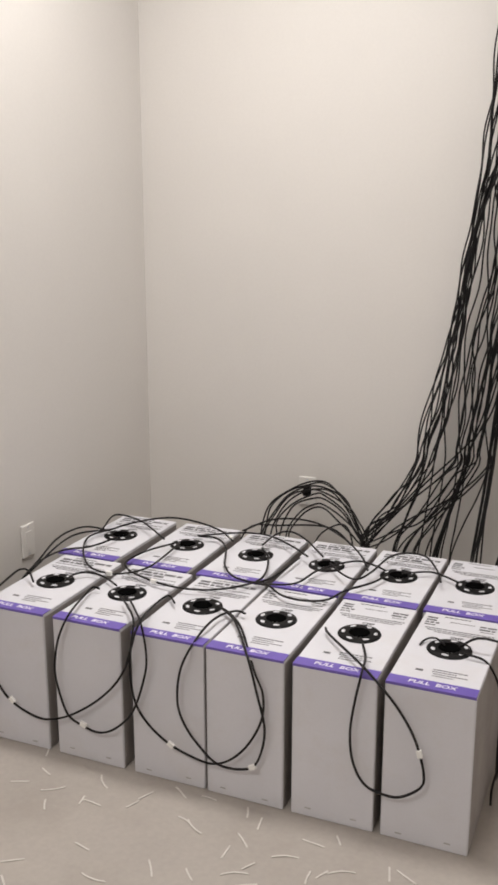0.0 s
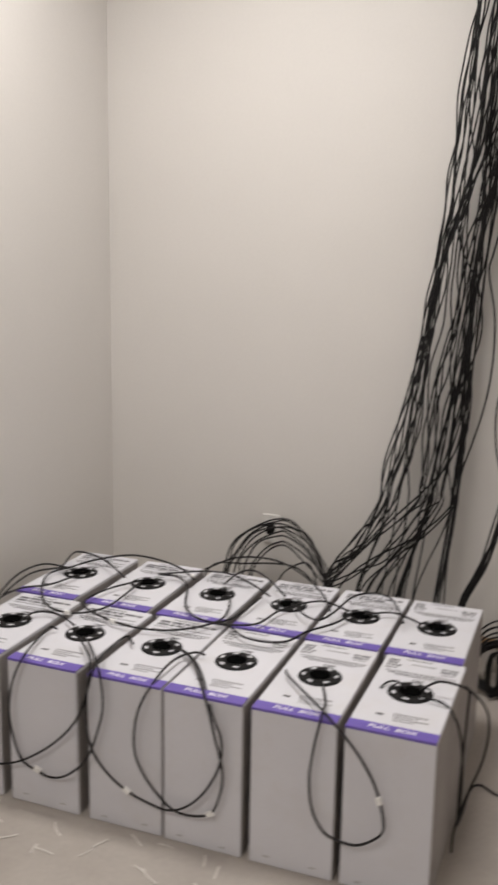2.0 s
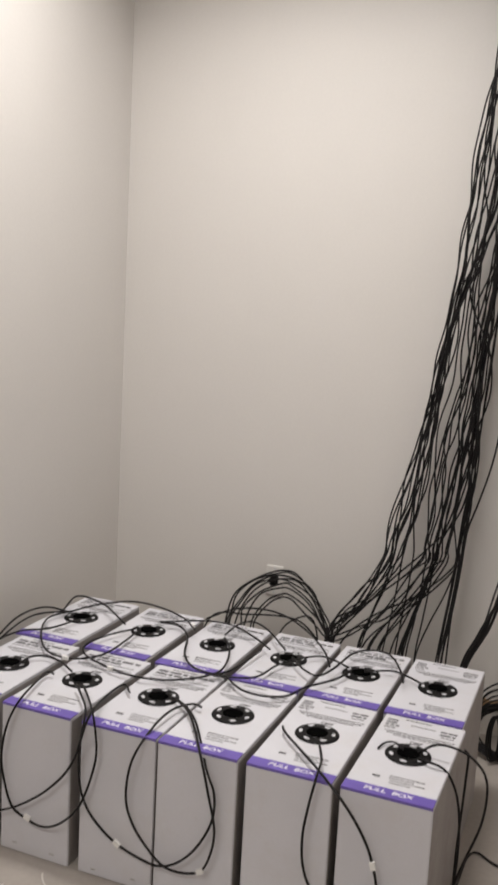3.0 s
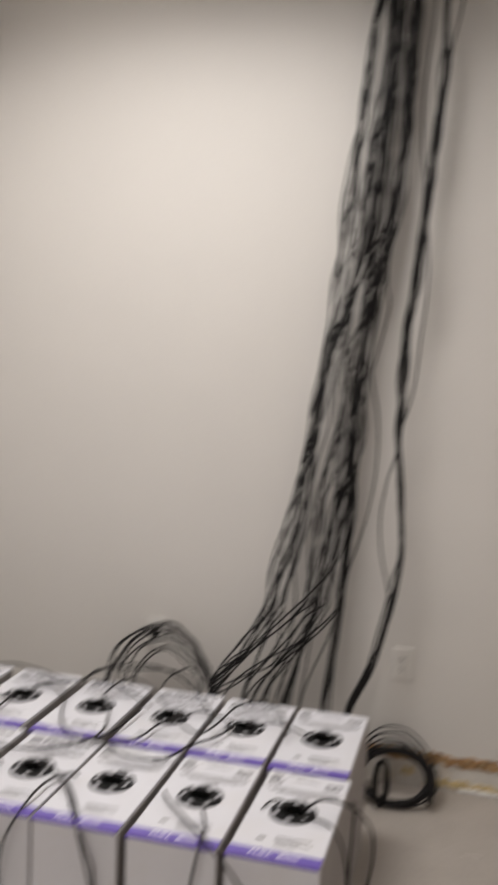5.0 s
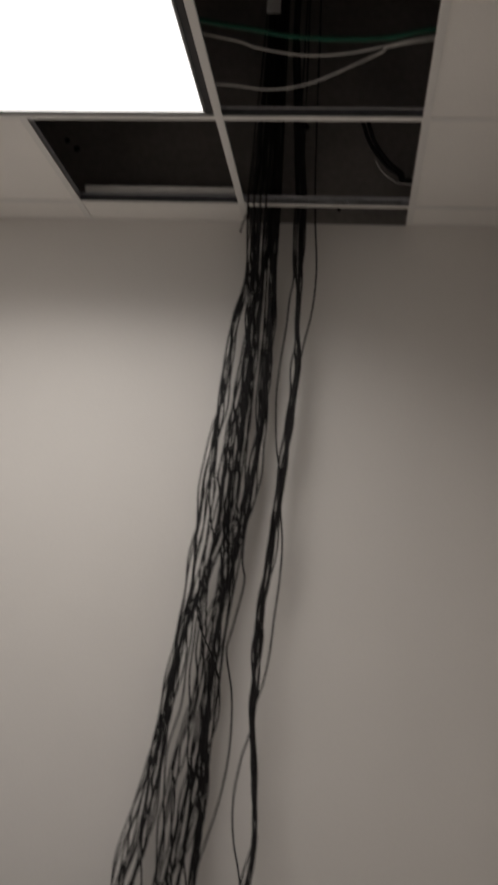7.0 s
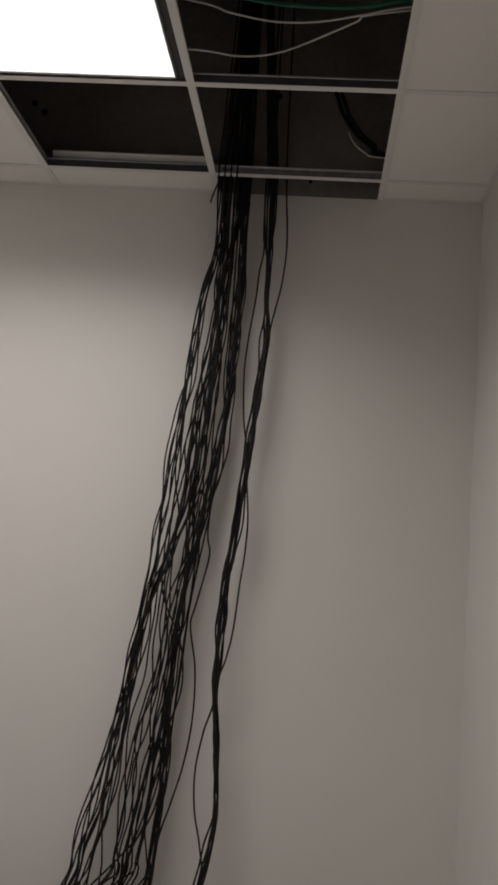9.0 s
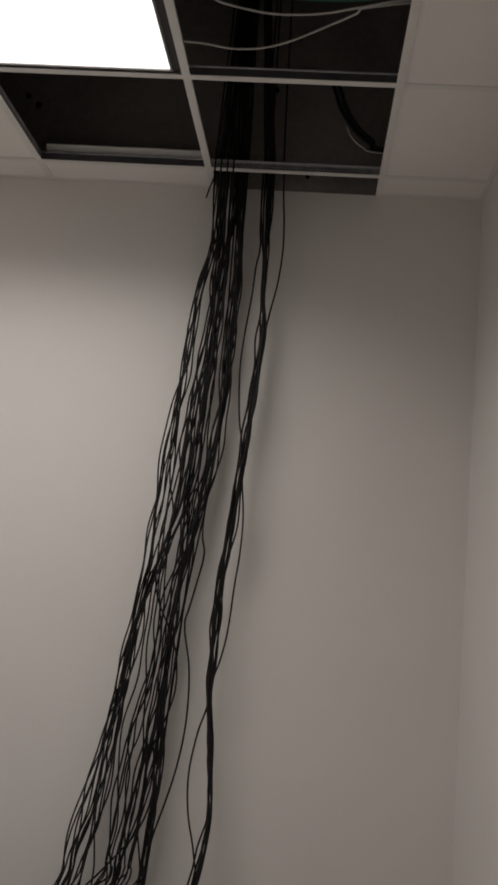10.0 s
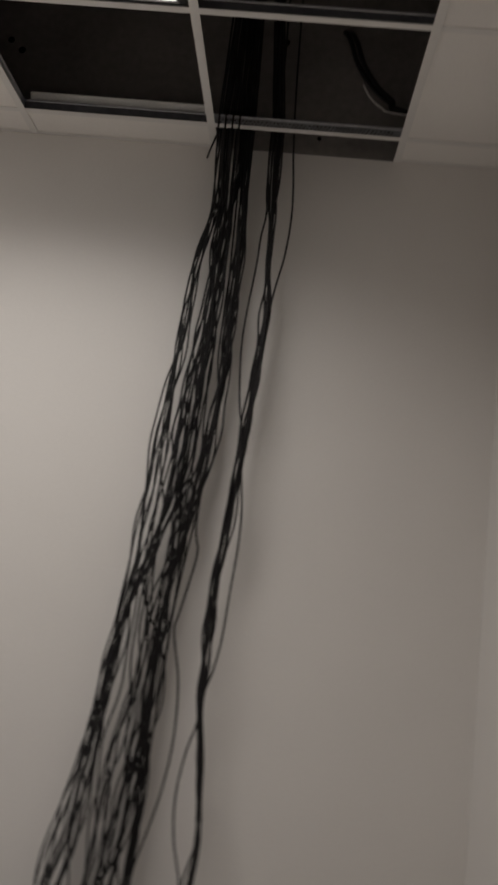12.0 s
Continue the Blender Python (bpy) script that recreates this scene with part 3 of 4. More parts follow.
cable("data_cable", [(-0.404, -0.743, 0.450), (-0.339, -0.818, 0.450), (-0.290, -0.837, 0.450), (-0.266, -0.762, 0.450), (-0.248, -0.617, 0.450), (-0.207, -0.560, 0.450), (-0.143, -0.567, 0.450), (-0.086, -0.671, 0.450), (-0.055, -0.762, 0.450)], R, CABLE, LOOSE, G1)
cable("data_cable", [(-0.184, -0.710, 0.438), (-0.111, -0.664, 0.438), (-0.055, -0.685, 0.438), (-0.012, -0.716, 0.438)], R, CABLE, LOOSE, G1)
cable("data_cable", [(-0.521, -0.703, 0.438), (-0.528, -0.814, 0.438), (-0.540, -0.900, 0.438), (-0.566, -0.950, 0.438)], R, CABLE, LOOSE, G1)
cable("data_cable", [(-0.570, -0.962, 0.438), (-0.462, -0.916, 0.438), (-0.433, -0.794, 0.438), (-0.388, -0.707, 0.438), (-0.336, -0.658, 0.438), (-0.283, -0.674, 0.438), (-0.235, -0.706, 0.438)], R, CABLE, LOOSE, G1)
cable("data_cable", [(-1.222, -0.707, 0.438), (-1.318, -0.701, 0.438), (-1.349, -0.761, 0.438), (-1.340, -0.866, 0.438), (-1.283, -1.036, 0.438), (-1.315, -1.120, 0.360), (-1.330, -1.160, 0.200), (-1.330, -1.200, 0.010)], R, CABLE, LOOSE, G1)
cable("data_cable", [(-1.237, -0.701, 0.438), (-1.305, -0.775, 0.438), (-1.309, -0.872, 0.438), (-1.269, -1.041, 0.438), (-1.315, -1.120, 0.360), (-1.330, -1.160, 0.200), (-1.330, -1.200, 0.010)], R, CABLE, LOOSE, G1)
cable("data_cable", [(-1.163, -0.760, 0.438), (-1.197, -0.873, 0.438), (-1.262, -0.942, 0.438), (-1.266, -1.072, 0.438), (-1.315, -1.120, 0.360), (-1.330, -1.160, 0.200), (-1.330, -1.200, 0.010)], R, CABLE, LOOSE, G1)
cable("data_cable", [(0.068, -1.13, 0.428), (0.10, -1.13, 0.455), (0.133, -1.13, 0.464), (0.19, -1.13, 0.452), (0.232, -1.13, 0.412), (0.242, -1.13, 0.354), (0.233, -1.13, 0.275), (0.207, -1.13, 0.19), (0.186, -1.13, 0.119), (0.172, -1.13, 0.05), (0.172, -1.14, 0.005)], R, CABLE, "black data cable hanging over the side of the end box", G1)
cable("data_cable", [(0.075, -1.16, 0.428), (0.10, -1.175, 0.434), (0.14, -1.18, 0.428), (0.166, -1.18, 0.395), (0.181, -1.18, 0.35), (0.188, -1.17, 0.28), (0.186, -1.14, 0.17), (0.176, -1.10, 0.06), (0.172, -0.96, 0.006), (0.176, -0.83, 0.0035), (0.20, -0.79, 0.0035), (0.26, -0.829, 0.0035), (0.40, -0.86, 0.0035), (0.56, -0.72, 0.0035), (0.65, -0.40, 0.0035), (0.70, -0.10, 0.0035), (0.78, -0.02, 0.0035)], R, CABLE, "black data cable hanging over the side of the end box", G1)
cable("data_cable", [(0.10, -0.9225, 0.27), (0.14, -0.9225, 0.35), (0.165, -0.93, 0.36), (0.168, -0.96, 0.28), (0.166, -1.0, 0.12), (0.168, -1.02, 0.005)], R, CABLE, "black data cable hanging over the side of the end box", G1)


cable("data_cable", [(0.03, -1.130, 0.428), (0.005, -1.106, 0.431), (-0.016, -1.112, 0.430), (-0.027, -1.132, 0.427), (-0.030, -1.146, 0.4245)], 0.8 * R, CABLE, "short bent end of black cable beside the feed ring", G1)
_tag = mesh_of("cable_marker", box_bm(-0.010, 0.010, -0.0045, 0.0045, -0.0065, 0.0065, bevel=0.0012), WHITE_PL)
for x, y, z, a, b in ((-1.147, -1.386, 0.150, 0, 42), (-0.908, -1.386, 0.125, 0, 20), (-0.634, -1.386, 0.128, 0, 32), (-0.398, -1.386, 0.120, 0, -28), (0.030, -1.386, 0.262, 0, 75),
                      (-1.01, -1.062, 0.440, -4, 0), (-0.853, -1.066, 0.440, -14, 0), (-0.781, -0.66, 0.456, -45, 0)):
    ob = part("cable_marker", _tag, WHITE_PL)
    ob.matrix_basis = pose(x, y, z, 0, b, a)
    tagged(ob, "small white marker wrapped round a black cable", "cable marker", "cable markers")


# ---- cables from the ceiling ----
def lerp_table(table, z):
    for a, b in zip(table, table[1:]):
        if b[0] <= z <= a[0]:
            f = (a[0] - z) / (a[0] - b[0])
            return [u + (v - u) * f for u, v in zip(a[1:], b[1:])]
    return list(table[0][1:]) if z > table[0][0] else list(table[-1][1:])


HANG = "thin black data cable hanging from the open ceiling"
SIDE_HANG = "black data cable in a tight bundle hanging from the ceiling"
G2 = "cables hanging from the ceiling"
# strands: height, place across the wall, half width
STRAND_A = [(3.9, 0.09, 0.02), (3.05, 0.040, 0.026), (2.78, 0.026, 0.020), (2.65, -0.008, 0.020), (2.46, -0.028, 0.026), (2.26, -0.045, 0.024), (2.10, -0.058, 0.024),
            (1.97, -0.076, 0.026), (1.66, -0.118, 0.026), (1.54, -0.130, 0.024), (1.28, -0.170, 0.027), (1.02, -0.198, 0.030), (0.83, -0.240, 0.028), (0.64, -0.285, 0.020)]
STRAND_B = [(3.9, 0.10, 0.02), (3.05, 0.058, 0.026), (2.78, 0.060, 0.014), (2.46, 0.038, 0.024), (2.14, 0.006, 0.028), (1.98, -0.008, 0.030), (1.76, -0.044, 0.026), (1.55, -0.100, 0.028),
            (1.30, -0.142, 0.022), (1.08, -0.154, 0.020), (0.95, -0.162, 0.024), (0.84, -0.185, 0.026), (0.62, -0.25, 0.03)]
STRAND_C = [(3.9, 0.11, 0.02), (3.05, 0.086, 0.026), (2.78, 0.080, 0.014), (2.43, 0.062, 0.022), (2.06, 0.034, 0.026), (1.82, 0.012, 0.020), (1.71, 0.020, 0.018), (1.57, 0.006, 0.018),
            (1.29, -0.010, 0.026), (1.05, -0.030, 0.030), (0.85, -0.055, 0.034), (0.62, -0.10, 0.04)]
STRAND_D = [(3.9, 0.13, 0.02), (3.05, 0.116, 0.020), (2.78, 0.127, 0.014), (2.39, 0.112, 0.022), (2.07, 0.096, 0.024), (1.83, 0.058, 0.022), (1.62, 0.014, 0.018), (1.42, -0.008, 0.016), (1.21, -0.018, 0.020),
            (1.05, -0.012, 0.014), (0.85, -0.008, 0.012), (0.76, -0.016, 0.012), (0.62, -0.022, 0.014)]
STRAND_SIDE = [(3.9, 0.13, 0.024), (3.05, 0.212, 0.018), (2.79, 0.220, 0.014), (2.58, 0.228, 0.010), (2.44, 0.226, 0.012), (2.27, 0.214, 0.014), (2.11, 0.197, 0.012), (1.97, 0.192, 0.010),
               (1.84, 0.174, 0.012), (1.59, 0.147, 0.014), (1.30, 0.142, 0.010), (1.16, 0.152, 0.013), (0.94, 0.179, 0.010), (0.87, 0.182, 0.010), (0.78, 0.174, 0.012), (0.68, 0.152, 0.015), (0.60, 0.132, 0.016), (0.5, 0.11, 0.016)]
LOOSE_MAIN = [(3.9, 0.10, 0.05), (3.05, 0.078, 0.050), (2.68, 0.072, 0.060), (2.42, 0.040, 0.080), (2.05, 0.018, 0.088), (1.65, -0.027, 0.100), (1.26, -0.070, 0.108), (0.92, -0.108, 0.115),
              (0.64, -0.145, 0.135)]


def smooth(f):
    f = min(1.0, max(0.0, f))
    return f * f * (3 - 2 * f)


def hanging(upper, lower, seed, foot, top, yb=-0.09, before=False):
    """A cable that comes down at its own place in the slot, winds in its strand, and may cross to another strand half way down."""
    rng = random.Random(seed)
    ph = [rng.uniform(0, 6.28) for _ in range(6)]
    k1, k2, k3 = rng.uniform(2.2, 5.5), rng.uniform(7, 12), rng.uniform(14, 24)
    lane, low_lane, rad = rng.uniform(-0.6, 0.6), rng.uniform(-0.8, 0.8), rng.uniform(0.3, 0.85)
    turn_at = rng.uniform(1.75, 2.15)

    def across(table, z, off):
        near = [lerp_table(table, z + d) for d in (-0.08, -0.04, 0.0, 0.04, 0.08)]
        mid, half = sum(q[0] for q in near) / 5, sum(q[1] for q in near) / 5
        swing = rad * min(1.0, 0.045 / half) * (0.75 * math.sin(k1 * z + ph[0]) + 0.38 * math.sin(k2 * z + ph[1]))
        return mid + 1.06 * half * max(-1.3, min(1.3, off + swing)), half
    pts = []
    z = ZD - 0.005
    while z > 0.63:
        x, half = across(upper, z, lane)
        if lower is not upper:
            g = smooth((turn_at - z) / 0.55)
            x, half = x * (1 - g) + across(lower, z, low_lane)[0] * g, 0.03
        f = smooth((z - 2.66) / 0.32)
        x = x * (1 - f) + top * f
        if z > 3.1:
            x += (0.55 * top + 0.045 - x) * min(1.0, (z - 3.1) / 0.6)
        hang = min(1.0, max(0.25, (3.05 - z) / 0.3))
        x += (0.0030 * math.sin(k3 * z + ph[2]) + 0.0024 * math.sin(1.7 * k3 * z + ph[4])) * hang
        y = yb + half * 0.8 * math.cos(k1 * z + ph[0]) * min(1.0, 0.03 / half) + 0.006 * math.sin(k2 * z + ph[3])
        if before and z > 2.75:
            y += (-0.193 - y) * smooth((z - 2.75) / 0.27)
        elif z > 2.9:
            f = min(1.0, (z - 2.9) / 0.15)
            y = y + (max(-0.125, min(-0.03, y)) - y) * f
        if z > 3.12:
            y -= 0.12 * (z - 3.12)
        pts.append((x, y, z))
        z -= 0.035
    return pts + foot(pts[-1], rng)


def foot_gather(last, rng):
    """Sweeps towards the tight clump behind the boxes, and on to the floor."""
    def e(a):
        return rng.uniform(-a, a)
    gx, gy = -0.458 + e(0.02), -0.17 + e(0.02)
    b = rng.uniform(0.0, 0.11)
    p = [(-0.30, -0.10, 0.592), (-0.362, -0.11, 0.530 - b), (-0.418, -0.12, 0.452 - b), (-0.452, -0.14, 0.385 - 0.7 * b)]
    d = max(0.0, last[0] + 0.285)
    return [(x + d * w + e(0.014), y + e(0.025), z + e(0.016)) for (x, y, z), w in zip(p, (0.75, 0.5, 0.3, 0.12))] + [
        (gx, gy, 0.30), (gx - 0.01 + e(0.02), gy - 0.02, 0.15), (gx + e(0.08), gy + e(0.04), 0.012)]


def foot_at(xf, spread):
    """Falls to the floor behind the boxes at xf."""
    def foot(last, rng):
        x = xf + rng.uniform(-spread, spread)
        y = -0.15 + rng.uniform(-0.03, 0.03)
        a = last[0]
        x = min(x, a - 0.03)
        return [(a + (x - a) * 0.30, -0.10 + rng.uniform(-0.01, 0.01), 0.53), (a + (x - a) * 0.68, -0.12, 0.42), (x, y, 0.30),
                (x + rng.uniform(-0.02, 0.02), y - 0.03, 0.14), (x + rng.uniform(-0.05, 0.05), y - 0.06, 0.010)]
    return foot


def foot_side(last, rng):
    x = last[0] - 0.139
    return [(0.113 + x, -0.10 + rng.uniform(-0.01, 0.01), 0.53), (0.082 + x * 0.8 + rng.uniform(-0.006, 0.006), -0.12, 0.42),
            (0.038 + rng.uniform(-0.015, 0.015), -0.15, 0.305), (0.0 + rng.uniform(-0.02, 0.02), -0.19, 0.15), (0.02 + rng.uniform(-0.05, 0.05), -0.22, 0.010)]


A, B, C, D, LOW = STRAND_A, STRAND_B, STRAND_C, STRAND_D, LOOSE_MAIN
PLAN = [(A, A, foot_gather, 6), (A, LOW, foot_gather, 2), (B, B, foot_gather, 3), (B, B, foot_at(-0.335, 0.03), 2), (B, LOW, foot_gather, 2), (B, LOW, foot_at(-0.30, 0.06), 3),
        (C, LOW, foot_at(-0.30, 0.06), 2), (C, C, foot_at(-0.205, 0.025), 4), (C, LOW, foot_at(-0.14, 0.08), 3), (C, C, foot_at(-0.30, 0.03), 2),
        (D, D, foot_at(-0.04, 0.035), 6), (D, C, foot_at(-0.205, 0.025), 2), (D, LOW, foot_at(-0.14, 0.08), 2)]
PLAN = [(upper, lower, foot) for upper, lower, foot, n in PLAN for _ in range(n)]
for k, (upper, lower, foot) in enumerate(PLAN):
    top = 0.020 + 0.114 * k / (len(PLAN) - 1)
    cable("data_cable", hanging(upper, lower, 100 + k, foot, top, before=k in (2, 9, 17, 24)), 0.92 * R, CABLE, HANG, G2)
SIDE = [(z, x, 1.3 * h) for z, x, h in STRAND_SIDE]
for k in range(8):
    cable("data_cable", hanging(SIDE, SIDE, 300 + k, foot_side, 0.191 + 0.0055 * k), R, CABLE, SIDE_HANG, G2)
# strays beside the bundles
cable("data_cable", [(0.12, -0.2, ZD - 0.005), (0.10, -0.09, 3.0), (0.10, -0.08, 2.2), (0.079, -0.10, 1.81), (0.091, -0.10, 1.71), (0.076, -0.10, 1.617), (0.055, -0.1, 1.52), (0.045, -0.1, 1.46),
                     (0.071, -0.1, 1.33), (0.078, -0.10, 1.206), (0.072, -0.1, 1.095), (0.054, -0.1, 0.985), (0.026, -0.1, 0.875), (-0.005, -0.1, 0.76), (-0.02, -0.11, 0.6),
                     (-0.03, -0.14, 0.4), (-0.03, -0.2, 0.01)], R, CABLE, HANG, G2)
cable("data_cable", [(0.245, -0.2, ZD - 0.005), (0.255, -0.12, 3.3), (0.266, -0.10, 3.02), (0.276, -0.10, 2.90), (0.280, -0.10, 2.79), (0.27, -0.1, 2.664), (0.247, -0.1, 2.54), (0.226, -0.09, 2.38), (0.205, -0.09, 2.15),
                     (0.193, -0.09, 1.95), (0.17, -0.09, 1.8), (0.147, -0.09, 1.55), (0.142, -0.09, 1.3), (0.165, -0.09, 1.0), (0.184, -0.09, 0.85), (0.15, -0.1, 0.62), (0.07, -0.13, 0.42),
                     (0.02, -0.16, 0.28), (0.02, -0.22, 0.01)], R, CABLE, HANG, G2)
cable("data_cable", [(0.20, -0.2, ZD - 0.005), (0.191, -0.10, 3.0), (0.199, -0.10, 2.807), (0.189, -0.1, 2.722), (0.183, -0.1, 2.618), (0.168, -0.1, 2.473), (0.162, -0.1, 2.35), (0.172, -0.1, 2.19),
                     (0.188, -0.10, 2.092), (0.199, -0.1, 1.974), (0.213, -0.1, 1.839), (0.212, -0.1, 1.723), (0.202, -0.1, 1.608), (0.191, -0.1, 1.456), (0.174, -0.1, 1.361),
                     (0.152, -0.1, 1.27), (0.158, -0.1, 1.1), (0.182, -0.1, 0.9), (0.16, -0.1, 0.66), (0.08, -0.13, 0.43), (0.03, -0.16, 0.28), (0.04, -0.22, 0.01)], R, CABLE, HANG, G2)
cable("data_cable", [(0.205, -0.2, ZD - 0.005), (0.215, -0.09, 3.0), (0.226, -0.09, 2.5), (0.195, -0.09, 2.05), (0.16, -0.09, 1.7), (0.145, -0.09, 1.4), (0.146, -0.1, 1.23), (0.118, -0.1, 1.117), (0.1, -0.1, 0.989),
                     (0.108, -0.10, 0.865), (0.135, -0.1, 0.75), (0.148, -0.1, 0.64), (0.11, -0.11, 0.5), (0.05, -0.14, 0.36), (0.03, -0.18, 0.2), (0.04, -0.24, 0.01)], R, CABLE, HANG, G2)
# two that cross the fan on a slant
cable("data_cable", [(0.13, -0.2, ZD - 0.005), (0.125, -0.07, 3.0), (0.11, -0.07, 2.3), (0.05, -0.07, 1.8), (0.02, -0.07, 1.3), (-0.012, -0.07, 0.95), (-0.05, -0.07, 0.80), (-0.14, -0.09, 0.68), (-0.25, -0.10, 0.56),
                     (-0.33, -0.12, 0.46), (-0.41, -0.15, 0.36), (-0.45, -0.17, 0.28), (-0.46, -0.2, 0.01)], R, CABLE, HANG, G2)
cable("data_cable", [(0.12, -0.2, ZD - 0.005), (0.13, -0.06, 3.0), (0.10, -0.06, 2.1), (0.03, -0.06, 1.5), (0.0, -0.06, 1.0), (-0.015, -0.06, 0.72), (-0.05, -0.08, 0.62), (-0.16, -0.10, 0.51), (-0.30, -0.12, 0.42),
                     (-0.39, -0.15, 0.34), (-0.43, -0.18, 0.24), (-0.44, -0.2, 0.01)], R, CABLE, HANG, G2)
# a short end poking from the slot
cable("data_cable", [(0.08, -0.14, ZD - 0.005), (0.05, -0.10, 3.2), (0.014, -0.09, 3.06), (-0.006, -0.07, 3.01), (-0.014, -0.06, 2.985)], R, CABLE, "cut end of a black cable at the ceiling slot", G2)

# loops arching up from the clump, tied in the middle
OUTER = [(-0.458, -0.20, 0.02), (-0.462, -0.15, 0.30), (-0.505, -0.12, 0.396), (-0.558, -0.10, 0.464), (-0.635, -0.09, 0.512), (-0.70, -0.09, 0.508), (-0.804, -0.10, 0.466),
         (-0.858, -0.11, 0.398), (-0.888, -0.13, 0.30), (-0.895, -0.17, 0.15), (-0.87, -0.20, 0.010)]
INNER = [(-0.468, -0.22, 0.02), (-0.470, -0.17, 0.28), (-0.497, -0.14, 0.318), (-0.563, -0.12, 0.38), (-0.628, -0.11, 0.412), (-0.662, -0.11, 0.419), (-0.724, -0.12, 0.381),
         (-0.764, -0.13, 0.315), (-0.775, -0.15, 0.25), (-0.775, -0.18, 0.13), (-0.75, -0.21, 0.010)]
for k in range(9):
    rng = random.Random(500 + k)
    f = (0.0, 0.06, 0.15, 0.22, 0.34, 0.5, 0.62, 0.85, 1.0)[k]
    jit = [rng.uniform(-0.010, 0.010) for _ in range(11)]
    pts = [tuple(a + (b - a) * f + (jit[i] if ax < 2 else 0.6 * jit[(i + 4) % 11] * (0 < i < 10)) for ax, (a, b) in enumerate(zip(p, q))) for i, (p, q) in enumerate(zip(OUTER, INNER))]
    cable("data_cable", pts, R, CABLE, "black data cable arching up behind the boxes", "tied cable loops")
cable("data_cable", [(-0.95, -0.24, 0.01), (-0.96, -0.22, 0.2), (-0.91, -0.20, 0.332), (-0.78, -0.2, 0.358), (-0.612, -0.2, 0.377), (-0.528, -0.2, 0.347), (-0.47, -0.2, 0.25), (-0.46, -0.22, 0.01)],
      R, CABLE, "black data cable in a low arch behind the boxes", "tied cable loops")
cable("data_cable", [(-0.68, -0.2, 0.01), (-0.67, -0.17, 0.22), (-0.649, -0.15, 0.304), (-0.608, -0.15, 0.35), (-0.546, -0.15, 0.377), (-0.513, -0.15, 0.33), (-0.49, -0.17, 0.2), (-0.48, -0.2, 0.01)],
      R, CABLE, "black data cable in a low arch behind the boxes", "tied cable loops")
_k = bmesh.new()
lathe(_k, [(0.012, -0.012), (0.021, -0.011), (0.023, 0.0), (0.021, 0.011), (0.012, 0.012), (0.012, -0.012)], 14)
_t = part("cable_tie", _k, BLACK, smooth=True)
_t.matrix_basis = pose(-0.718, -0.075, 0.468, 0, 90, 0)
tagged(_t, "black wrap holding the looped cables together", "cable tie")


# ---- coil on the floor ----
def coil():
    """Turns of cable leaning against the wall, with looser turns standing above."""
    rng = random.Random(9)
    tilt = radians(33)
    for k in range(17):
        pts = []
        near = k < 11
        r0, ph = (rng.uniform(0.112, 0.126) if near else rng.uniform(0.098, 0.138)), rng.uniform(0, 6.28)
        cx, cv = 0.203 + rng.uniform(-0.008, 0.008), rng.uniform(-0.006, 0.006)
        lift = rng.uniform(0.0, 0.020)
        for s in range(25):
            a = 2 * math.pi * s / 24 + ph
            rr = r0 + 0.004 * math.sin(2 * a + ph) + 0.0004 * s
            v = cv + 0.84 * rr * math.sin(a)
            y, z = -0.118 + v * math.cos(tilt) - lift * math.sin(tilt), 0.070 + v * math.sin(tilt) + lift * math.cos(tilt)
            pts.append((cx + rr * math.cos(a), min(-0.006, y), max(0.006, z)))
        cable("data_cable", pts, R, CABLE, "black data cable coiled against the foot of the wall", "floor coil")
    for k, (h, w) in enumerate(((0.245, 0.0), (0.225, 0.006), (0.19, 0.012), (0.178, -0.006), (0.236, 0.010), (0.214, -0.004), (0.202, 0.004))):
        y = -0.10 - 0.008 * k
        cable("data_cable", [(0.075, y - 0.04, 0.05), (0.085 + w, y - 0.02, h - 0.075), (0.125, y, h - 0.02), (0.185 + w, y + 0.01, h), (0.255, y + 0.01, h - 0.018), (0.315 - w, y - 0.01, h - 0.075),
                             (0.335 - w, y - 0.03, 0.10), (0.33 - w, y - 0.06, 0.03)], R, CABLE, "black data cable looped above the floor coil", "floor coil")
    for k in range(3):
        pts = [(0.160 + 0.006 * k + 0.019 * math.cos(a), -0.235 + 0.008 * k + 0.012 * math.cos(a), 0.094 + 0.082 * math.sin(a)) for a in [2 * math.pi * s / 14 for s in range(15)]]
        cable("data_cable", pts, R, CABLE, "small upright loop of black data cable", "floor coil")


coil()

# ---- above the ceiling ----
cable("white_cable", [(XL, -0.62, 3.30), (-0.5, -0.60, 3.28), (-0.036, -0.625, 3.25), (0.122, -0.62, 3.235), (0.262, -0.651, 3.24), (0.462, -0.779, 3.255), (0.53, -0.82, 3.26), (XR, -0.88, 3.28)],
      0.0035, WHITE_CABLE, "thin white cable sagging above the ceiling", "cables above the ceiling")
cable("white_cable", [(XL, -0.95, 3.35), (-0.4, -0.90, 3.3), (0.009, -0.853, 3.26), (0.104, -0.821, 3.25), (0.233, -0.791, 3.245), (0.364, -0.793, 3.248), (0.492, -0.822, 3.255), (0.616, -0.856, 3.26), (XR, -0.9, 3.28)],
      0.0035, WHITE_CABLE, "thin white cable sagging above the ceiling", "cables above the ceiling")
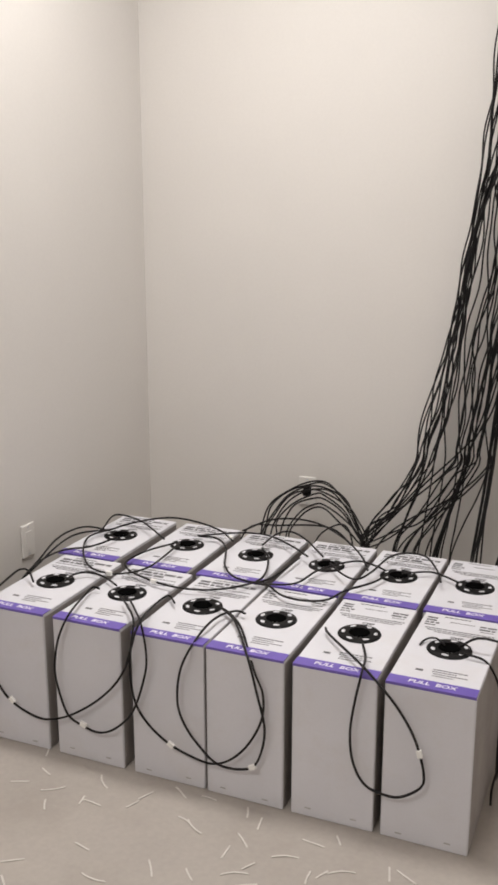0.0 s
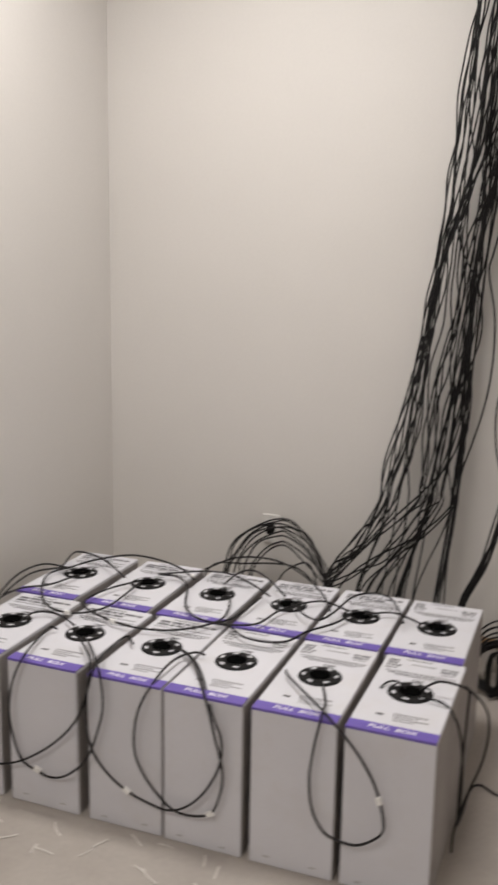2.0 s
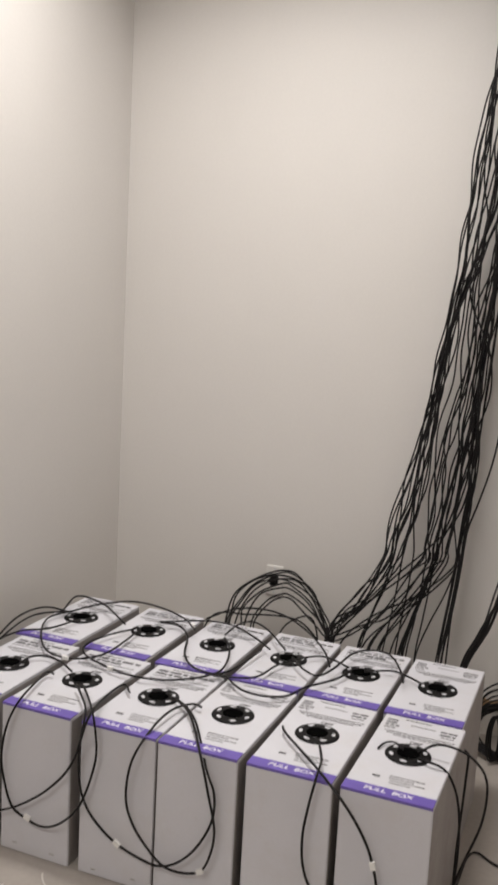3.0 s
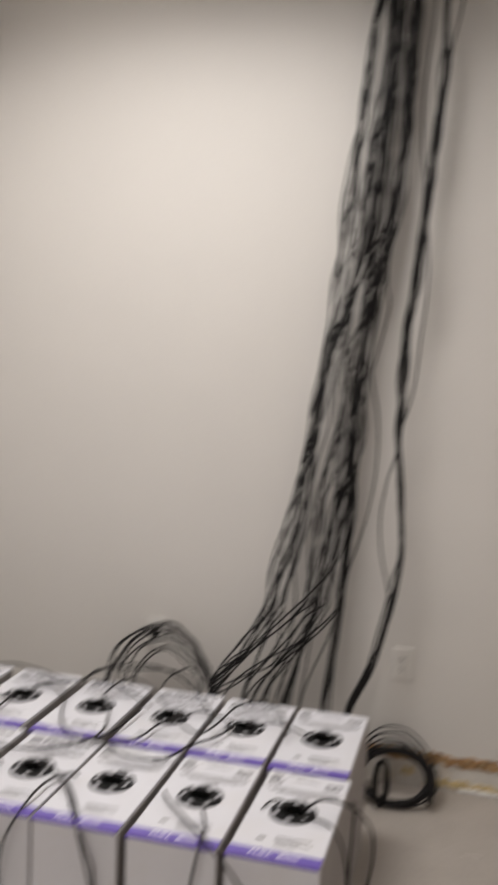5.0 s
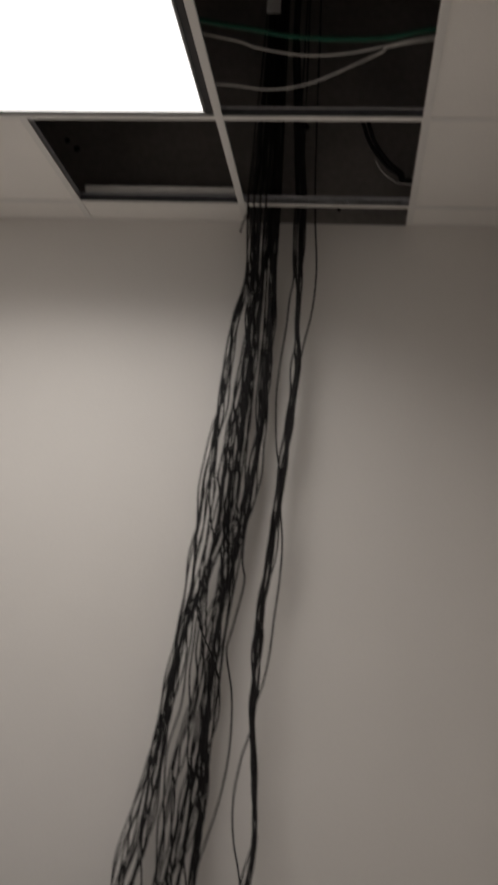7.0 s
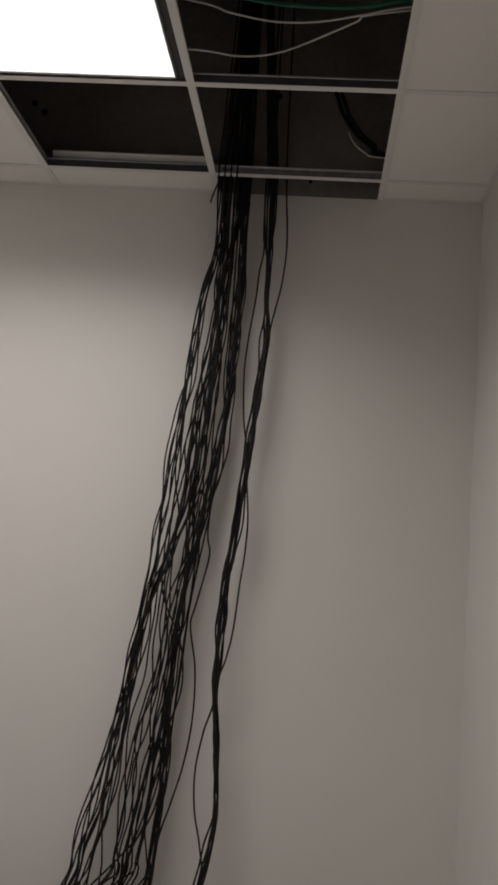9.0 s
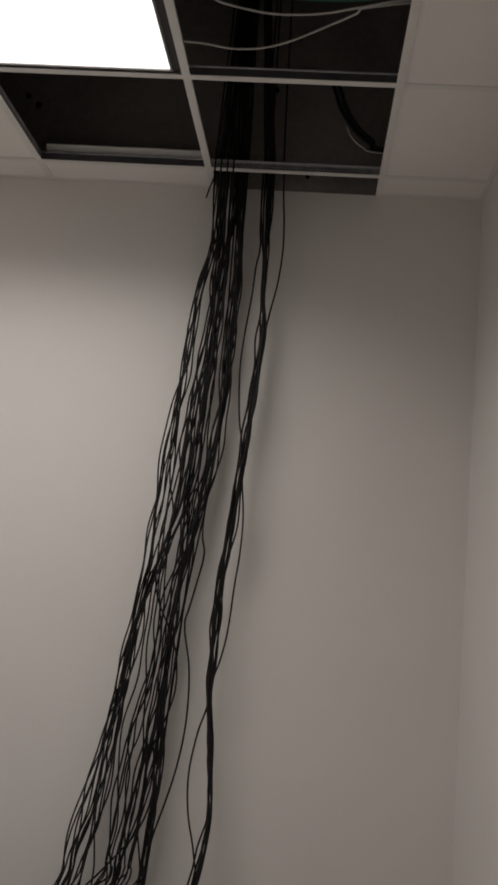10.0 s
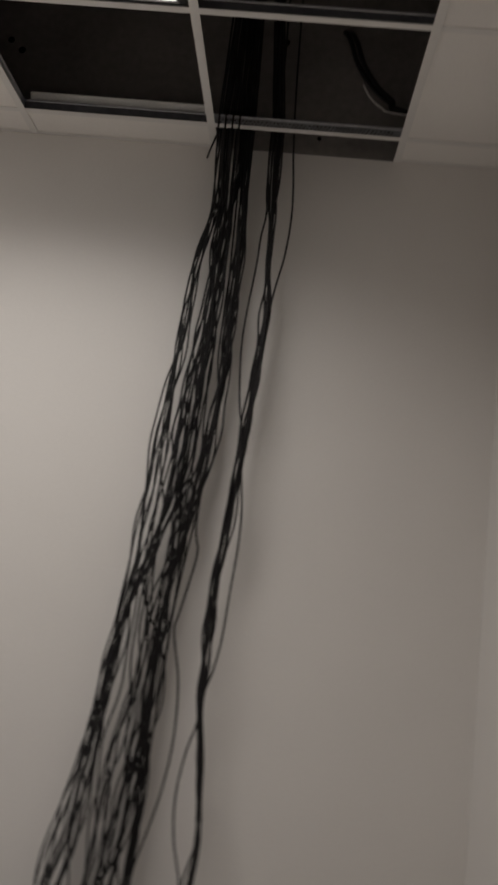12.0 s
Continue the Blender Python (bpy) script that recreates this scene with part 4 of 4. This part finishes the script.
for k in range(6):
    o, u = 0.0035 * (k % 3), 0.005 * (k // 3)
    cable("green_cable", [(XL, -0.96, 3.37), (-0.4, -0.905 - o, 3.33 + u), (0.05, -0.862 - o, 3.285 + u), (0.22, -0.838 - o, 3.268 + u), (0.38, -0.832 - o, 3.264 + u),
                          (0.5, -0.838 - o, 3.266 + u), (0.62, -0.866 - o, 3.272 + u), (XR, -0.91, 3.29)], 0.0030, GREEN_CABLE,
          "dark green cable in a bundle above the ceiling", "cables above the ceiling")
for k in range(2):
    o = 0.020 * k
    cable("data_cable", [(0.400 + o, 0.015, 3.505), (0.410 + o, -0.03, 3.470), (0.427 + o, -0.055, 3.420), (0.451 + o, -0.06, 3.351), (0.505 + 0.8 * o, -0.065, 3.270 + 0.2 * o),
                         (0.564 + 0.5 * o, -0.07, 3.217 + 0.4 * o), (0.61, -0.075, 3.182 + 0.5 * o), (XR, -0.09, 3.13)], 0.0080, CABLE, "thick dark cable curving out of the wall above the ceiling", "cables above the ceiling")
_h = bmesh.new()
add_box(_h, 0.065, 0.115, -0.335, -0.33, 3.70, 3.76, bevel=0.001)
add_box(_h, 0.086, 0.094, -0.335, -0.325, 3.755, ZD + 0.001)
tagged(part("cable_hanger", _h, WHITE_PL), "small pale cable hanger under the deck", "hanger")
cable("white_cable", [(0.475, -0.062, 3.28), (0.50, -0.065, 3.235), (0.54, -0.07, 3.20), (0.60, -0.08, 3.178), (XR, -0.11, 3.15)], 0.003, WHITE_CABLE,
      "pale cable curving beside the dark ones above the ceiling", "cables above the ceiling")


# ---- offcuts on the floor ----
def offcut_mesh(length, bend, seed):
    rng = random.Random(seed)
    bm = bmesh.new()
    prev = None
    n = 6
    for s in range(n + 1):
        x = length * (s / n - 0.5)
        y = bend * (1 - (2 * s / n - 1) ** 2)
        z = 0.0004 + 0.0012 * abs(math.sin(3.14 * s / n * rng.uniform(0.9, 1.1))) * rng.uniform(0.2, 1)
        w = 0.0023
        ring = [bm.verts.new((x, y - w, z)), bm.verts.new((x, y + w, z)), bm.verts.new((x, y + w, z + 0.0013)), bm.verts.new((x, y - w, z + 0.0013))]
        if prev:
            for k in range(4):
                bm.faces.new((prev[k], prev[(k + 1) % 4], ring[(k + 1) % 4], ring[k]))
        else:
            bm.faces.new(ring)
        prev = ring
    bm.faces.new(prev)
    return mesh_of("tie_offcut", bm, NYLON)


KINDS = [offcut_mesh(L, b, i) for i, (L, b) in enumerate([(0.05, 0.0), (0.06, 0.001), (0.038, 0.0), (0.066, 0.006), (0.045, 0.0015)])]
SPOTS = [(-1.027, -1.526), (-1.045, -1.368), (-0.825, -1.531), (-0.814, -1.436), (-0.693, -1.493), (-0.679, -1.448), (-0.599, -1.400), (-0.541, -1.498), (-0.502, -1.513), (-0.519, -1.393), (-0.722, -1.689), (-0.849, -1.798), (-0.825, -1.862), (-0.637, -1.772), (-0.436, -1.677), (-0.390, -1.571), (-0.369, -1.516), (-0.320, -1.596), (-0.339, -1.635), (-0.402, -1.409), (-0.355, -1.439), (-0.205, -1.458), (-0.151, -1.424), (-0.250, -1.534), (-0.177, -1.578), (-0.005, -1.494), (0.034, -1.488), (-0.150, -1.556), (-0.109, -1.534)]
rng = random.Random(21)
spots = list(SPOTS) + [(rng.uniform(-1.25, 0.85), rng.uniform(-1.95, -1.42)) for _ in range(30)] + [(rng.uniform(0.25, 0.9), rng.uniform(-1.4, -0.35)) for _ in range(10)]
for k, (x, y) in enumerate(spots):
    ob = part("tie_offcut", KINDS[k % 5], NYLON)
    ob.matrix_basis = pose(x, y, 0.0003, 0, 0, rng.uniform(0, 360))
    tagged(ob, "cut white nylon cable tie end on the floor", "cable tie", "cable tie offcuts")
